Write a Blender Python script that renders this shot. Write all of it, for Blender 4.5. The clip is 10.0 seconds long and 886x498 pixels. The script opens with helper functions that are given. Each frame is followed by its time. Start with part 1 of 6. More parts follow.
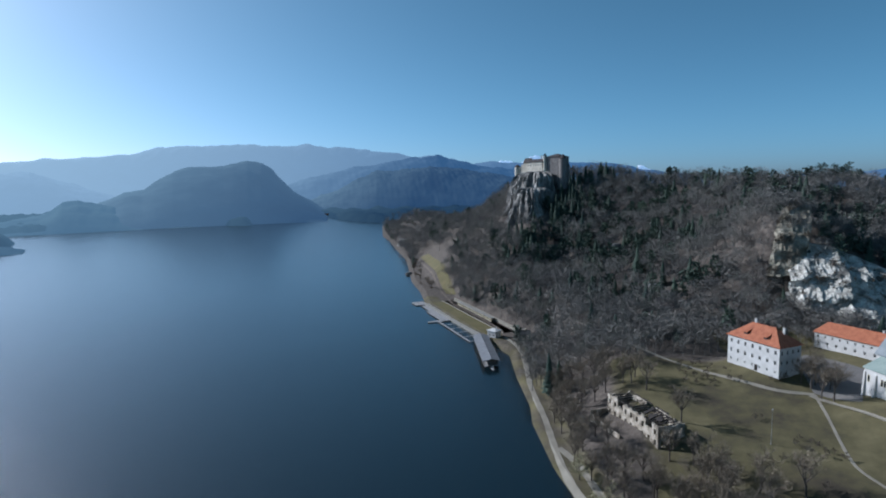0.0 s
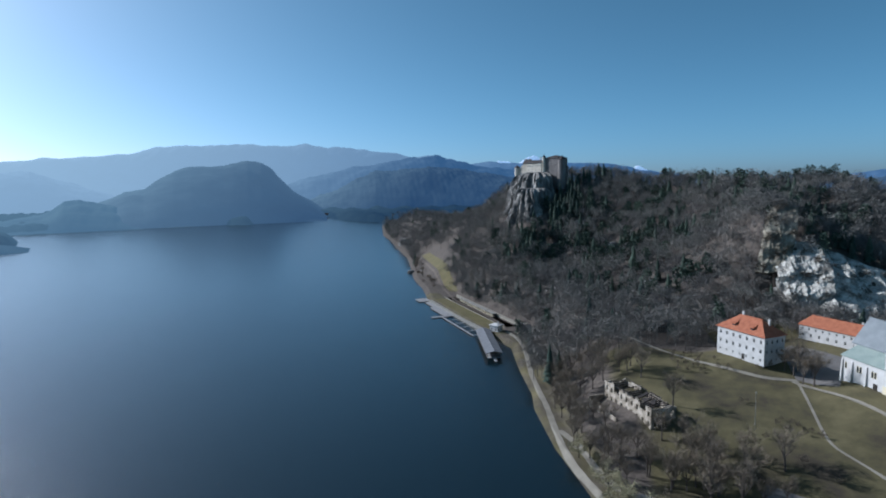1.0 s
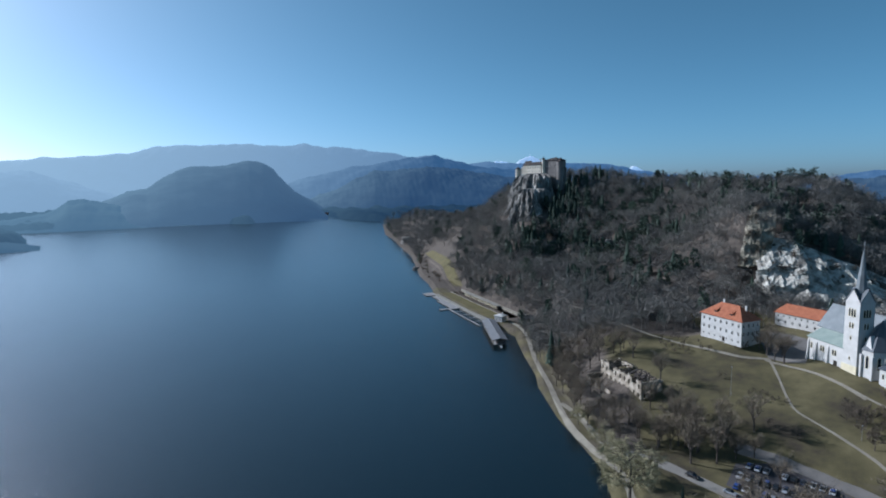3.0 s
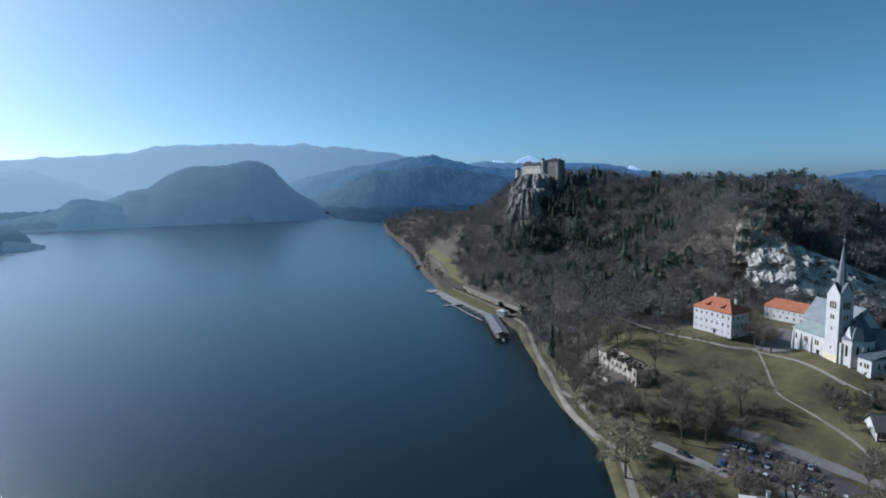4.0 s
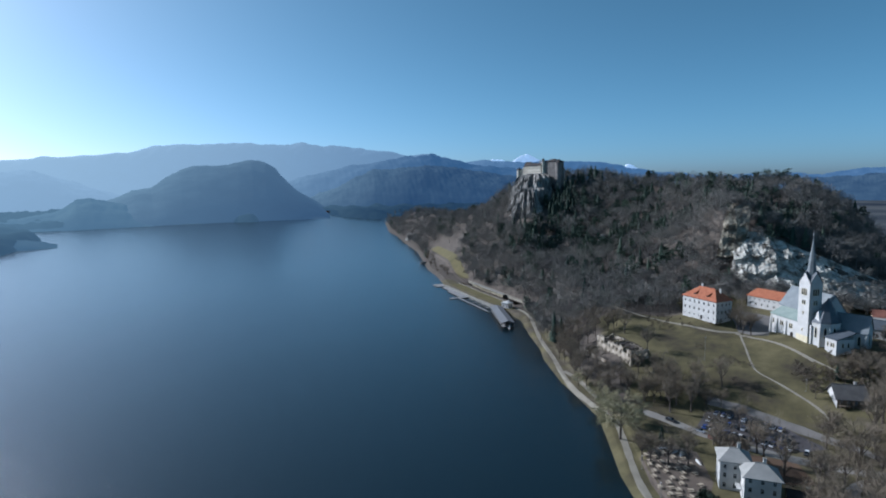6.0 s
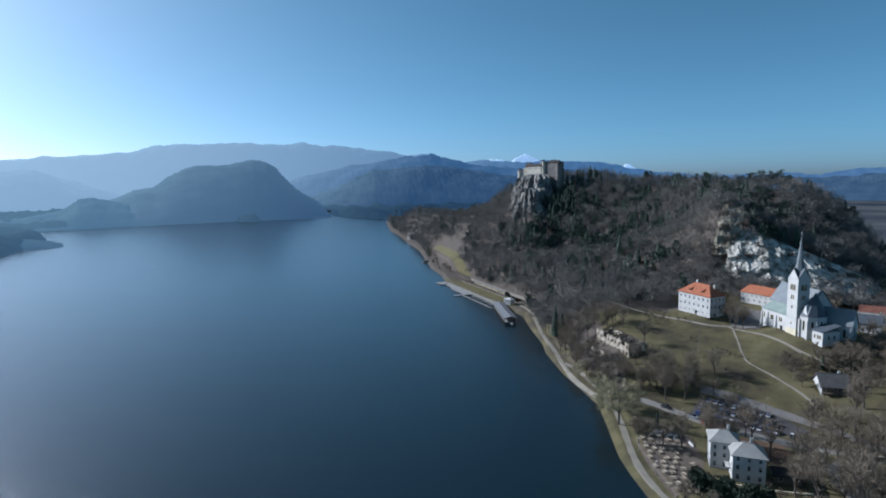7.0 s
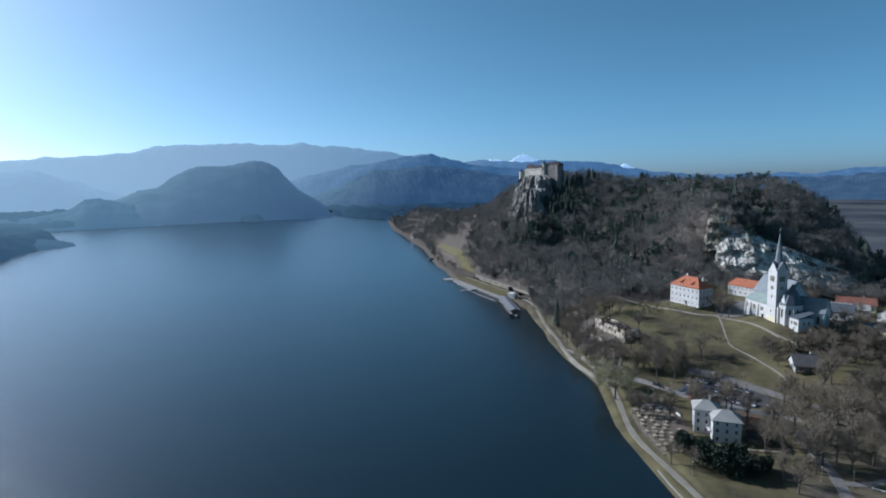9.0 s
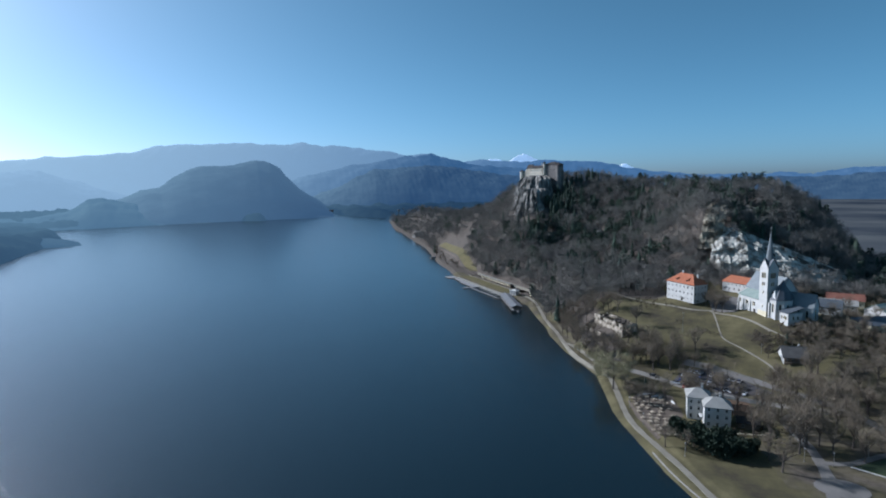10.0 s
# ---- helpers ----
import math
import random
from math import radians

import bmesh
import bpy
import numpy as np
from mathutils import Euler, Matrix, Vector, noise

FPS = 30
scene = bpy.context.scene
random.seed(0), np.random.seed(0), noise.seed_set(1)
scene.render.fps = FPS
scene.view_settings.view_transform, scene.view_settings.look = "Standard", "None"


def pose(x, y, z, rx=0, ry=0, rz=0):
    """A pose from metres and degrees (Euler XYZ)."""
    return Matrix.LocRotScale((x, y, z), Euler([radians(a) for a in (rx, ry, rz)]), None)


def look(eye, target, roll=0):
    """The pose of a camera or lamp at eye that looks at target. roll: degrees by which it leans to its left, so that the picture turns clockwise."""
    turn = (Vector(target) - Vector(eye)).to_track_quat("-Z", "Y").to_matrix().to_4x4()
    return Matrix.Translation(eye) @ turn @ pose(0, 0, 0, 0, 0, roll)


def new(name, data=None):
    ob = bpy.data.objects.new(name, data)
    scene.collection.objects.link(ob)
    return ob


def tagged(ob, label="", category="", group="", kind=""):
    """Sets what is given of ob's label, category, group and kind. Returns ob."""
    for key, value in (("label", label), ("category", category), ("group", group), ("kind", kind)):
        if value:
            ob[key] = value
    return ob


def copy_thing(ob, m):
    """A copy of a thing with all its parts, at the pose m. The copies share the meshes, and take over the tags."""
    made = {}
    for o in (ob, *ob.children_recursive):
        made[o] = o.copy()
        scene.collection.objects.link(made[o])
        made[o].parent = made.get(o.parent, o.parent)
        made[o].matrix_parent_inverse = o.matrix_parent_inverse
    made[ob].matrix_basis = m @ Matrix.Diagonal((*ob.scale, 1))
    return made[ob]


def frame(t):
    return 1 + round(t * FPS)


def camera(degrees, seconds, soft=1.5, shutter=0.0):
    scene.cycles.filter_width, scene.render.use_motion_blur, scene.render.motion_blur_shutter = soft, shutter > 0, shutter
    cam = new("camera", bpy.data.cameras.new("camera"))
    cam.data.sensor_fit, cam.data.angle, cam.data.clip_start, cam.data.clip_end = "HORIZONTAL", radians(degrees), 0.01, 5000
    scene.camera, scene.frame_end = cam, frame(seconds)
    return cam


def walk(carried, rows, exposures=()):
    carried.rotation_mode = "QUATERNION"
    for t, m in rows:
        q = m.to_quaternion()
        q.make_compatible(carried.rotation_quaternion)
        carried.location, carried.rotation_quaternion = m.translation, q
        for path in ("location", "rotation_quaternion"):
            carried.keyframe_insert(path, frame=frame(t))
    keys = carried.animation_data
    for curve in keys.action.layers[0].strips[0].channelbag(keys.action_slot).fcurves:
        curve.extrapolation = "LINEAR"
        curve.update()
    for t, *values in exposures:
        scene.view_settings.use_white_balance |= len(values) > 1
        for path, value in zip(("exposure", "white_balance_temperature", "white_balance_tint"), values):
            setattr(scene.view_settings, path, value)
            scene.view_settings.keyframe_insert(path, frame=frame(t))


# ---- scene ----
cam = camera(78.7, 10.0, soft=1.9)
PATH = [
    (0, (-1.117, -0.213, 104.073), (-1.622, 1.709, 103.845), -1.3),
    (0.5, (-1.329, -8.041, 104.237), (-1.83, -6.118, 104.008), -1.2),
    (1, (-1.772, -16.499, 104.309), (-2.268, -14.575, 104.081), -1.2),
    (1.5, (-1.917, -24.165, 104.398), (-2.411, -22.241, 104.17), -1.1),
    (2, (-2.327, -32.819, 104.568), (-2.817, -30.893, 104.341), -1.1),
    (2.5, (-2.673, -40.437, 104.97), (-3.16, -38.511, 104.742), -1.1),
    (4, (-3.605, -64.431, 105.764), (-4.082, -62.503, 105.533), -1.1),
    (4.5, (-3.969, -72.895, 106.086), (-4.444, -70.966, 105.854), -1.1),
    (5, (-4.554, -80.463, 106.383), (-5.026, -78.534, 106.149), -1.1),
    (5.5, (-4.9, -88.473, 106.99), (-5.37, -86.544, 106.754), -1.2),
    (7, (-6.414, -111.811, 108.082), (-6.878, -109.88, 107.844), -1.2),
    (7.5, (-6.814, -119.818, 108.344), (-7.276, -117.886, 108.106), -1.2),
    (8, (-7.264, -127.489, 108.876), (-7.724, -125.558, 108.637), -1.3),
    (8.5, (-7.727, -135.98, 109.346), (-8.185, -134.048, 109.107), -1.3),
    (9, (-8.098, -143.247, 109.61), (-8.555, -141.315, 109.371), -1.3),
    (9.5, (-8.284, -151.35, 109.826), (-8.74, -149.418, 109.586), -1.3),
    (10, (-8.669, -158.309, 110.396), (-9.124, -156.376, 110.155), -1.3),
]
walk(cam, [(t, look(eye, target, roll)) for t, eye, target, roll in PATH], exposures=[(0, 0.3, 5400, 11), (10, 0.4, 5400, 11)])

# ---- sky, sun ----
SUN_AZ, SUN_EL = -75.0, 29.0          # degrees from +y towards +x, and above the horizon
world = bpy.data.worlds.new("sky")
scene.world = world
world.use_nodes = True
wn = world.node_tree
sky = wn.nodes.new("ShaderNodeTexSky")
sky.sky_type = "NISHITA"
sky.sun_disc = False
sky.sun_elevation = radians(SUN_EL)
sky.sun_rotation = radians(SUN_AZ)
sky.altitude = 1500
sky.air_density, sky.dust_density, sky.ozone_density = 0.6, 3.6, 4.8
tone = wn.nodes.new("ShaderNodeHueSaturation")
tone.inputs["Hue"].default_value = 0.462          # the clear winter sky leans to cyan
tone.inputs["Saturation"].default_value = 0.96
wn.links.new(sky.outputs[0], tone.inputs["Color"])
wn.links.new(tone.outputs[0], wn.nodes["Background"].inputs[0])
wn.nodes["Background"].inputs[1].default_value = 0.082
sun = new("sun", bpy.data.lights.new("sun", "SUN"))
sun.data.energy, sun.data.angle, sun.data.color = 4.4, radians(0.6), (1.0, 0.94, 0.87)
sun_dir = Vector((math.sin(radians(SUN_AZ)) * math.cos(radians(SUN_EL)), math.cos(radians(SUN_AZ)) * math.cos(radians(SUN_EL)), math.sin(radians(SUN_EL))))
sun.matrix_world = look(sun_dir * 800, (0, 0, 0))


# ---- materials ----
def material(name, rough=0.9, metal=0.0):
    m = bpy.data.materials.new(name)
    m.use_nodes = True
    b = m.node_tree.nodes["Principled BSDF"]
    b.inputs["Roughness"].default_value, b.inputs["Metallic"].default_value = rough, metal
    return m, m.node_tree, b


def varied(name, stops, scale=1.0, fine=12.0, rough=0.9, bump=0.3, bump_m=0.05, metal=0.0, per_object=0.0, per_island=0.0, spec=0.3, stretch=(1, 1, 1)):
    """Colour from two scales of noise through a ramp, a fine relief, and an optional shift from piece to piece. scale, fine: features per metre."""
    m, nt, b = material(name, rough, metal)
    n, l = nt.nodes, nt.links
    geo = n.new("ShaderNodeNewGeometry")
    mapn = n.new("ShaderNodeMapping")
    mapn.inputs["Scale"].default_value = stretch
    l.new(geo.outputs["Position"], mapn.inputs["Vector"])
    big, small = n.new("ShaderNodeTexNoise"), n.new("ShaderNodeTexNoise")
    big.inputs["Scale"].default_value, big.inputs["Detail"].default_value = scale, 4
    small.inputs["Scale"].default_value, small.inputs["Detail"].default_value = fine, 3
    l.new(mapn.outputs[0], big.inputs["Vector"])
    l.new(mapn.outputs[0], small.inputs["Vector"])
    mix = n.new("ShaderNodeMath")
    mix.operation = "MULTIPLY_ADD"
    l.new(small.outputs["Fac"], mix.inputs[0])
    mix.inputs[1].default_value = 0.45
    l.new(big.outputs["Fac"], mix.inputs[2])
    last = mix.outputs[0]
    for amount, node, socket in ((per_object, "ShaderNodeObjectInfo", "Random"), (per_island, "ShaderNodeNewGeometry", "Random Per Island")):
        if amount:
            info = n.new(node)
            add = n.new("ShaderNodeMath")
            add.operation = "MULTIPLY_ADD"
            l.new(info.outputs[socket], add.inputs[0])
            add.inputs[1].default_value = amount
            l.new(last, add.inputs[2])
            last = add.outputs[0]
    top = 1.45 + per_object + per_island
    ramp = n.new("ShaderNodeValToRGB")
    sub = n.new("ShaderNodeMapRange")
    sub.inputs["From Min"].default_value, sub.inputs["From Max"].default_value = 0.4, top - 0.4
    l.new(last, sub.inputs["Value"])
    l.new(sub.outputs[0], ramp.inputs["Fac"])
    while len(ramp.color_ramp.elements) < len(stops):
        ramp.color_ramp.elements.new(0.5)
    for k, c in enumerate(stops):
        ramp.color_ramp.elements[k].position = k / max(1, len(stops) - 1)
        ramp.color_ramp.elements[k].color = (*c, 1)
    l.new(ramp.outputs["Color"], b.inputs["Base Color"])
    b.inputs["Specular IOR Level"].default_value = spec
    if bump:
        bp = n.new("ShaderNodeBump")
        bp.inputs["Strength"].default_value, bp.inputs["Distance"].default_value = bump, bump_m
        l.new(mix.outputs[0], bp.inputs["Height"])
        l.new(bp.outputs[0], b.inputs["Normal"])
    return m


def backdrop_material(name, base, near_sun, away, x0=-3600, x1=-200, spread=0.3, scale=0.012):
    """Distant wooded range; the airlight of many kilometres is put in as emission, stronger towards the sun's side of
    the valley.
    """
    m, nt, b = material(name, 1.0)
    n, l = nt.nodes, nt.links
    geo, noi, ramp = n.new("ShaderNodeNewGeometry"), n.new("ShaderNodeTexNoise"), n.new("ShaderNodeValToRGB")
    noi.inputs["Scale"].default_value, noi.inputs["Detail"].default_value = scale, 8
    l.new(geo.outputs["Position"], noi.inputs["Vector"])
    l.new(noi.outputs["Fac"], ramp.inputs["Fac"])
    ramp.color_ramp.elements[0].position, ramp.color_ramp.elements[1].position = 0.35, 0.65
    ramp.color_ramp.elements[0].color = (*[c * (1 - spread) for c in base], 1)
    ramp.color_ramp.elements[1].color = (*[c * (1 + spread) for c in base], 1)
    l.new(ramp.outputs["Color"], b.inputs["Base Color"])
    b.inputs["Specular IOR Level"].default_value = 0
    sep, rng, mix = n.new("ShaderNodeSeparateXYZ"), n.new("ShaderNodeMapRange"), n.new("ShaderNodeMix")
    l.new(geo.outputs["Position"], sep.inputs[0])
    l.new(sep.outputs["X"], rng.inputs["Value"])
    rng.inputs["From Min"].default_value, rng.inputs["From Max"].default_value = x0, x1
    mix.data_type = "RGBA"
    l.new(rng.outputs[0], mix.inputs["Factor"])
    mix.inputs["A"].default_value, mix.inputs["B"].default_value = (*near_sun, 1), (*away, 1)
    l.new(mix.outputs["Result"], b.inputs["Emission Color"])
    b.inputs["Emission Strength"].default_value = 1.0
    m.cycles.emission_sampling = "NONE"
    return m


M = {}
def ground_material():
    """Winter turf and brown leaf litter, mixed by the land's cover."""
    m, nt, b = material("turf_and_litter", 0.95)
    n, l = nt.nodes, nt.links
    b.inputs["Specular IOR Level"].default_value = 0.1
    geo, att = n.new("ShaderNodeNewGeometry"), n.new("ShaderNodeAttribute")
    att.attribute_name = "grass"
    ramps, noises = [], []
    for scale, stops in ((0.05, ((0.054, 0.046, 0.034), (0.095, 0.084, 0.045), (0.14, 0.121, 0.066))), (0.35, ((0.06, 0.051, 0.045), (0.098, 0.083, 0.07), (0.135, 0.115, 0.096)))):
        noi, r = n.new("ShaderNodeTexNoise"), n.new("ShaderNodeValToRGB")
        noi.inputs["Scale"].default_value, noi.inputs["Detail"].default_value, noi.inputs["Roughness"].default_value = scale, 8, 0.65
        l.new(geo.outputs["Position"], noi.inputs["Vector"])
        l.new(noi.outputs["Fac"], r.inputs["Fac"])
        r.color_ramp.elements.new(0.5)
        for k, c in enumerate(stops):
            r.color_ramp.elements[k].position, r.color_ramp.elements[k].color = 0.34 + 0.16 * k, (*c, 1)
        ramps.append(r)
        noises.append(noi)
    brk, add, rng, mix = n.new("ShaderNodeTexNoise"), n.new("ShaderNodeMath"), n.new("ShaderNodeMapRange"), n.new("ShaderNodeMix")
    brk.inputs["Scale"].default_value, brk.inputs["Detail"].default_value = 0.07, 6
    l.new(geo.outputs["Position"], brk.inputs["Vector"])
    l.new(att.outputs["Fac"], add.inputs[0])
    l.new(brk.outputs["Fac"], add.inputs[1])
    rng.inputs["From Min"].default_value, rng.inputs["From Max"].default_value = 0.85, 1.2
    l.new(add.outputs[0], rng.inputs["Value"])
    mix.data_type = "RGBA"
    l.new(rng.outputs[0], mix.inputs["Factor"])
    l.new(ramps[1].outputs[0], mix.inputs["A"])
    l.new(ramps[0].outputs[0], mix.inputs["B"])
    l.new(mix.outputs["Result"], b.inputs["Base Color"])
    bp = n.new("ShaderNodeBump")
    bp.inputs["Strength"].default_value, bp.inputs["Distance"].default_value = 0.6, 0.4
    l.new(noises[1].outputs["Fac"], bp.inputs["Height"])
    l.new(bp.outputs[0], b.inputs["Normal"])
    return m


M["ground"] = ground_material()
# far ground: blue haze is part of these materials, as a faint glow
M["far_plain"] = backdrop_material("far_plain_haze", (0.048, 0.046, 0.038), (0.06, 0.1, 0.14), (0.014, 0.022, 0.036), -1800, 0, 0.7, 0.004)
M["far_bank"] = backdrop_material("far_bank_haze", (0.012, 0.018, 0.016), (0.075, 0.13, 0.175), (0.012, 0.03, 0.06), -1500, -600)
M["plaster"] = varied("white_plaster", [(0.41, 0.4, 0.375), (0.57, 0.56, 0.54)], 0.3, 3, bump=0.1)
M["tile"] = varied("orange_roof_tile", [(0.2, 0.065, 0.034), (0.32, 0.11, 0.055), (0.39, 0.155, 0.08)], 0.6, 4, rough=0.8)
M["slate"] = varied("grey_slate", [(0.12, 0.14, 0.15), (0.2, 0.22, 0.23)], 0.3, 3, rough=0.6)
M["quarry"] = varied("quarry_limestone", [(0.05, 0.046, 0.04), (0.16, 0.15, 0.13), (0.42, 0.4, 0.35), (0.6, 0.575, 0.51), (0.7, 0.68, 0.62)], 0.2, 1.3, bump=1.0, bump_m=1.6)
M["spur"] = varied("brown_stained_limestone", [(0.06, 0.055, 0.038), (0.15, 0.13, 0.095), (0.28, 0.25, 0.19), (0.42, 0.39, 0.32)], 0.14, 0.7, bump=0.9, bump_m=1.0)
M["rust_tile"] = varied("weathered_red_tile", [(0.13, 0.055, 0.04), (0.2, 0.085, 0.06), (0.26, 0.12, 0.085)], 0.4, 4, rough=0.85)
M["limestone"] = varied("limestone", [(0.04, 0.037, 0.034), (0.1, 0.094, 0.085), (0.26, 0.246, 0.222), (0.62, 0.6, 0.55)], 0.17, 0.8, bump=0.8, bump_m=1.0, stretch=(1, 1, 0.1))

M["plinth"] = varied("cream_plinth", [(0.5, 0.44, 0.3), (0.66, 0.6, 0.44)], 0.4, 3, bump=0.1)
M["castle_wall"] = varied("weathered_castle_wall", [(0.3, 0.27, 0.22), (0.5, 0.46, 0.38), (0.62, 0.58, 0.5)], 0.12, 1.2, bump=0.4, bump_m=0.2)
M["castle_cream"] = varied("castle_cream_render", [(0.45, 0.4, 0.32), (0.62, 0.57, 0.47), (0.7, 0.66, 0.57)], 0.15, 1.5, bump=0.2)
# keep stone, darkened to hold the shade on the castle's right side
M["keep_shaded"] = varied("shaded_keep_stone", [(0.12, 0.108, 0.1), (0.19, 0.174, 0.162), (0.28, 0.258, 0.24)], 0.2, 1.5, bump=0.5, bump_m=0.2)
M["old_tile"] = varied("brown_roof_tile", [(0.03, 0.026, 0.025), (0.052, 0.044, 0.041), (0.078, 0.064, 0.058)], 0.3, 3, rough=0.85)
M["dark_slate"] = varied("dark_slate", [(0.05, 0.06, 0.075), (0.1, 0.115, 0.13)], 0.3, 3, rough=0.55)
M["copper"] = varied("grey_green_sheet_roof", [(0.17, 0.22, 0.2), (0.25, 0.3, 0.27), (0.3, 0.34, 0.3)], 0.25, 2, rough=0.6)
M["sheet"] = varied("pale_grey_sheet_roof", [(0.23, 0.225, 0.21), (0.36, 0.35, 0.325)], 0.25, 3, rough=0.6)
M["ruin"] = varied("crumbling_plaster", [(0.07, 0.055, 0.042), (0.19, 0.16, 0.12), (0.42, 0.37, 0.3), (0.54, 0.49, 0.41)], 0.35, 2.2, bump=0.6, bump_m=0.15)
M["charred"] = varied("charred_timber", [(0.02, 0.018, 0.016), (0.05, 0.04, 0.035)], 0.5, 4)
M["gravel"] = varied("pale_gravel", [(0.165, 0.148, 0.116), (0.225, 0.204, 0.163), (0.275, 0.252, 0.204)], 0.2, 3, bump=0.4)
M["earth"] = varied("trodden_earth", [(0.075, 0.06, 0.048), (0.11, 0.088, 0.07), (0.15, 0.12, 0.096)], 0.2, 2, bump=0.4)
M["litter"] = varied("rusty_leaf_litter", [(0.07, 0.045, 0.03), (0.11, 0.07, 0.046), (0.14, 0.095, 0.06)], 0.25, 2.5, bump=0.4)
M["asphalt"] = varied("worn_asphalt", [(0.1, 0.095, 0.09), (0.16, 0.15, 0.14), (0.2, 0.185, 0.17)], 0.12, 2, bump=0.2)
M["road"] = varied("bleached_road", [(0.15, 0.142, 0.128), (0.21, 0.198, 0.178), (0.26, 0.245, 0.22)], 0.12, 2, bump=0.2)
M["dark_asphalt"] = varied("dark_asphalt", [(0.045, 0.042, 0.046), (0.068, 0.063, 0.066), (0.092, 0.086, 0.087)], 0.15, 2, bump=0.2)
M["concrete"] = varied("weathered_concrete", [(0.17, 0.165, 0.145), (0.27, 0.26, 0.23)], 0.3, 3)
M["deck"] = varied("grey_deck_boards", [(0.2, 0.196, 0.195), (0.31, 0.305, 0.295)], 0.3, 3)
M["lawn"] = varied("short_winter_lawn", [(0.07, 0.061, 0.022), (0.105, 0.089, 0.034), (0.14, 0.114, 0.05)], 0.08, 1.2, bump=0.4)
M["green"] = varied("green_turf", [(0.035, 0.052, 0.027), (0.06, 0.082, 0.04)], 0.1, 1.5, bump=0.3)
M["sheet_dark"] = varied("dark_grey_sheet_roof", [(0.12, 0.122, 0.13), (0.19, 0.193, 0.2)], 0.25, 3, rough=0.6)
M["brown_sheet"] = varied("brown_grey_sheet_roof", [(0.075, 0.072, 0.07), (0.14, 0.132, 0.126)], 0.4, 3, rough=0.85)
M["wood"] = varied("weathered_wood", [(0.1, 0.08, 0.06), (0.2, 0.16, 0.12)], 0.6, 6, per_object=0.2)
M["pale_wood"] = varied("pale_wood", [(0.3, 0.25, 0.18), (0.5, 0.43, 0.33)], 0.6, 6, per_object=0.3)
M["frame"] = varied("window_frame_paint", [(0.35, 0.34, 0.32), (0.55, 0.54, 0.5)], 1, 6, bump=0.05)
M["bark"] = varied("grey_bark", [(0.06, 0.05, 0.042), (0.12, 0.1, 0.085)], 0.8, 6)
M["metal"] = varied("grey_metal", [(0.3, 0.3, 0.3), (0.45, 0.45, 0.45)], 1, 5, rough=0.4, metal=0.6)
M["tyre"] = varied("tyre_rubber", [(0.015, 0.015, 0.015), (0.03, 0.03, 0.03)], 2, 8)
M["red_board"] = varied("red_sheet", [(0.2, 0.03, 0.03), (0.3, 0.06, 0.05)], 0.8, 5, rough=0.6)


def glass_material():
    m, nt, b = material("window_glass", 0.08)
    b.inputs["Base Color"].default_value = (0.015, 0.02, 0.026, 1)
    return m


def tint_material(name, lo, hi, rough=0.9, spread=0.5):
    """Foliage or twigs: each plant carries its own shade in the mesh, each leaf or twig varies a little."""
    m, nt, b = material(name, rough)
    n, l = nt.nodes, nt.links
    att, geo, add, ramp = n.new("ShaderNodeAttribute"), n.new("ShaderNodeNewGeometry"), n.new("ShaderNodeMath"), n.new("ShaderNodeValToRGB")
    att.attribute_name = "tint"
    add.operation = "MULTIPLY_ADD"
    l.new(geo.outputs["Random Per Island"], add.inputs[0])
    add.inputs[1].default_value = spread
    l.new(att.outputs["Fac"], add.inputs[2])
    l.new(add.outputs[0], ramp.inputs["Fac"])
    ramp.color_ramp.elements[0].color, ramp.color_ramp.elements[1].color = (*lo, 1), (*hi, 1)
    l.new(ramp.outputs[0], b.inputs["Base Color"])
    b.inputs["Specular IOR Level"].default_value = 0.15
    return m


def paint_material():
    """Car paint that differs from car to car."""
    m, nt, b = material("car_paint", 0.3)
    info, ramp = nt.nodes.new("ShaderNodeObjectInfo"), nt.nodes.new("ShaderNodeValToRGB")
    ramp.color_ramp.interpolation = "CONSTANT"
    for k, c in enumerate(((0.55, 0.56, 0.58), (0.03, 0.04, 0.07), (0.25, 0.27, 0.3), (0.02, 0.02, 0.022), (0.7, 0.7, 0.7), (0.03, 0.06, 0.2), (0.22, 0.02, 0.02))):
        e = ramp.color_ramp.elements[k] if k < 2 else ramp.color_ramp.elements.new(0.5)
        e.position, e.color = k / 7, (*c, 1)
    nt.links.new(info.outputs["Random"], ramp.inputs["Fac"])
    nt.links.new(ramp.outputs[0], b.inputs["Base Color"])
    return m


M["glass"] = glass_material()
M["paint"] = paint_material()
M["twigs"] = tint_material("bare_twigs", (0.088, 0.072, 0.056), (0.212, 0.176, 0.131))
M["wood_twigs"] = tint_material("woodland_twigs", (0.104, 0.099, 0.095), (0.25, 0.237, 0.208), spread=0.25)
M["withies"] = tint_material("pale_willow_twigs", (0.13, 0.12, 0.07), (0.34, 0.31, 0.19))
M["yew"] = tint_material("dark_yew_leaves", (0.02, 0.03, 0.024), (0.05, 0.07, 0.045))
M["needles"] = tint_material("conifer_needles", (0.034, 0.052, 0.044), (0.08, 0.108, 0.076), spread=0.35)

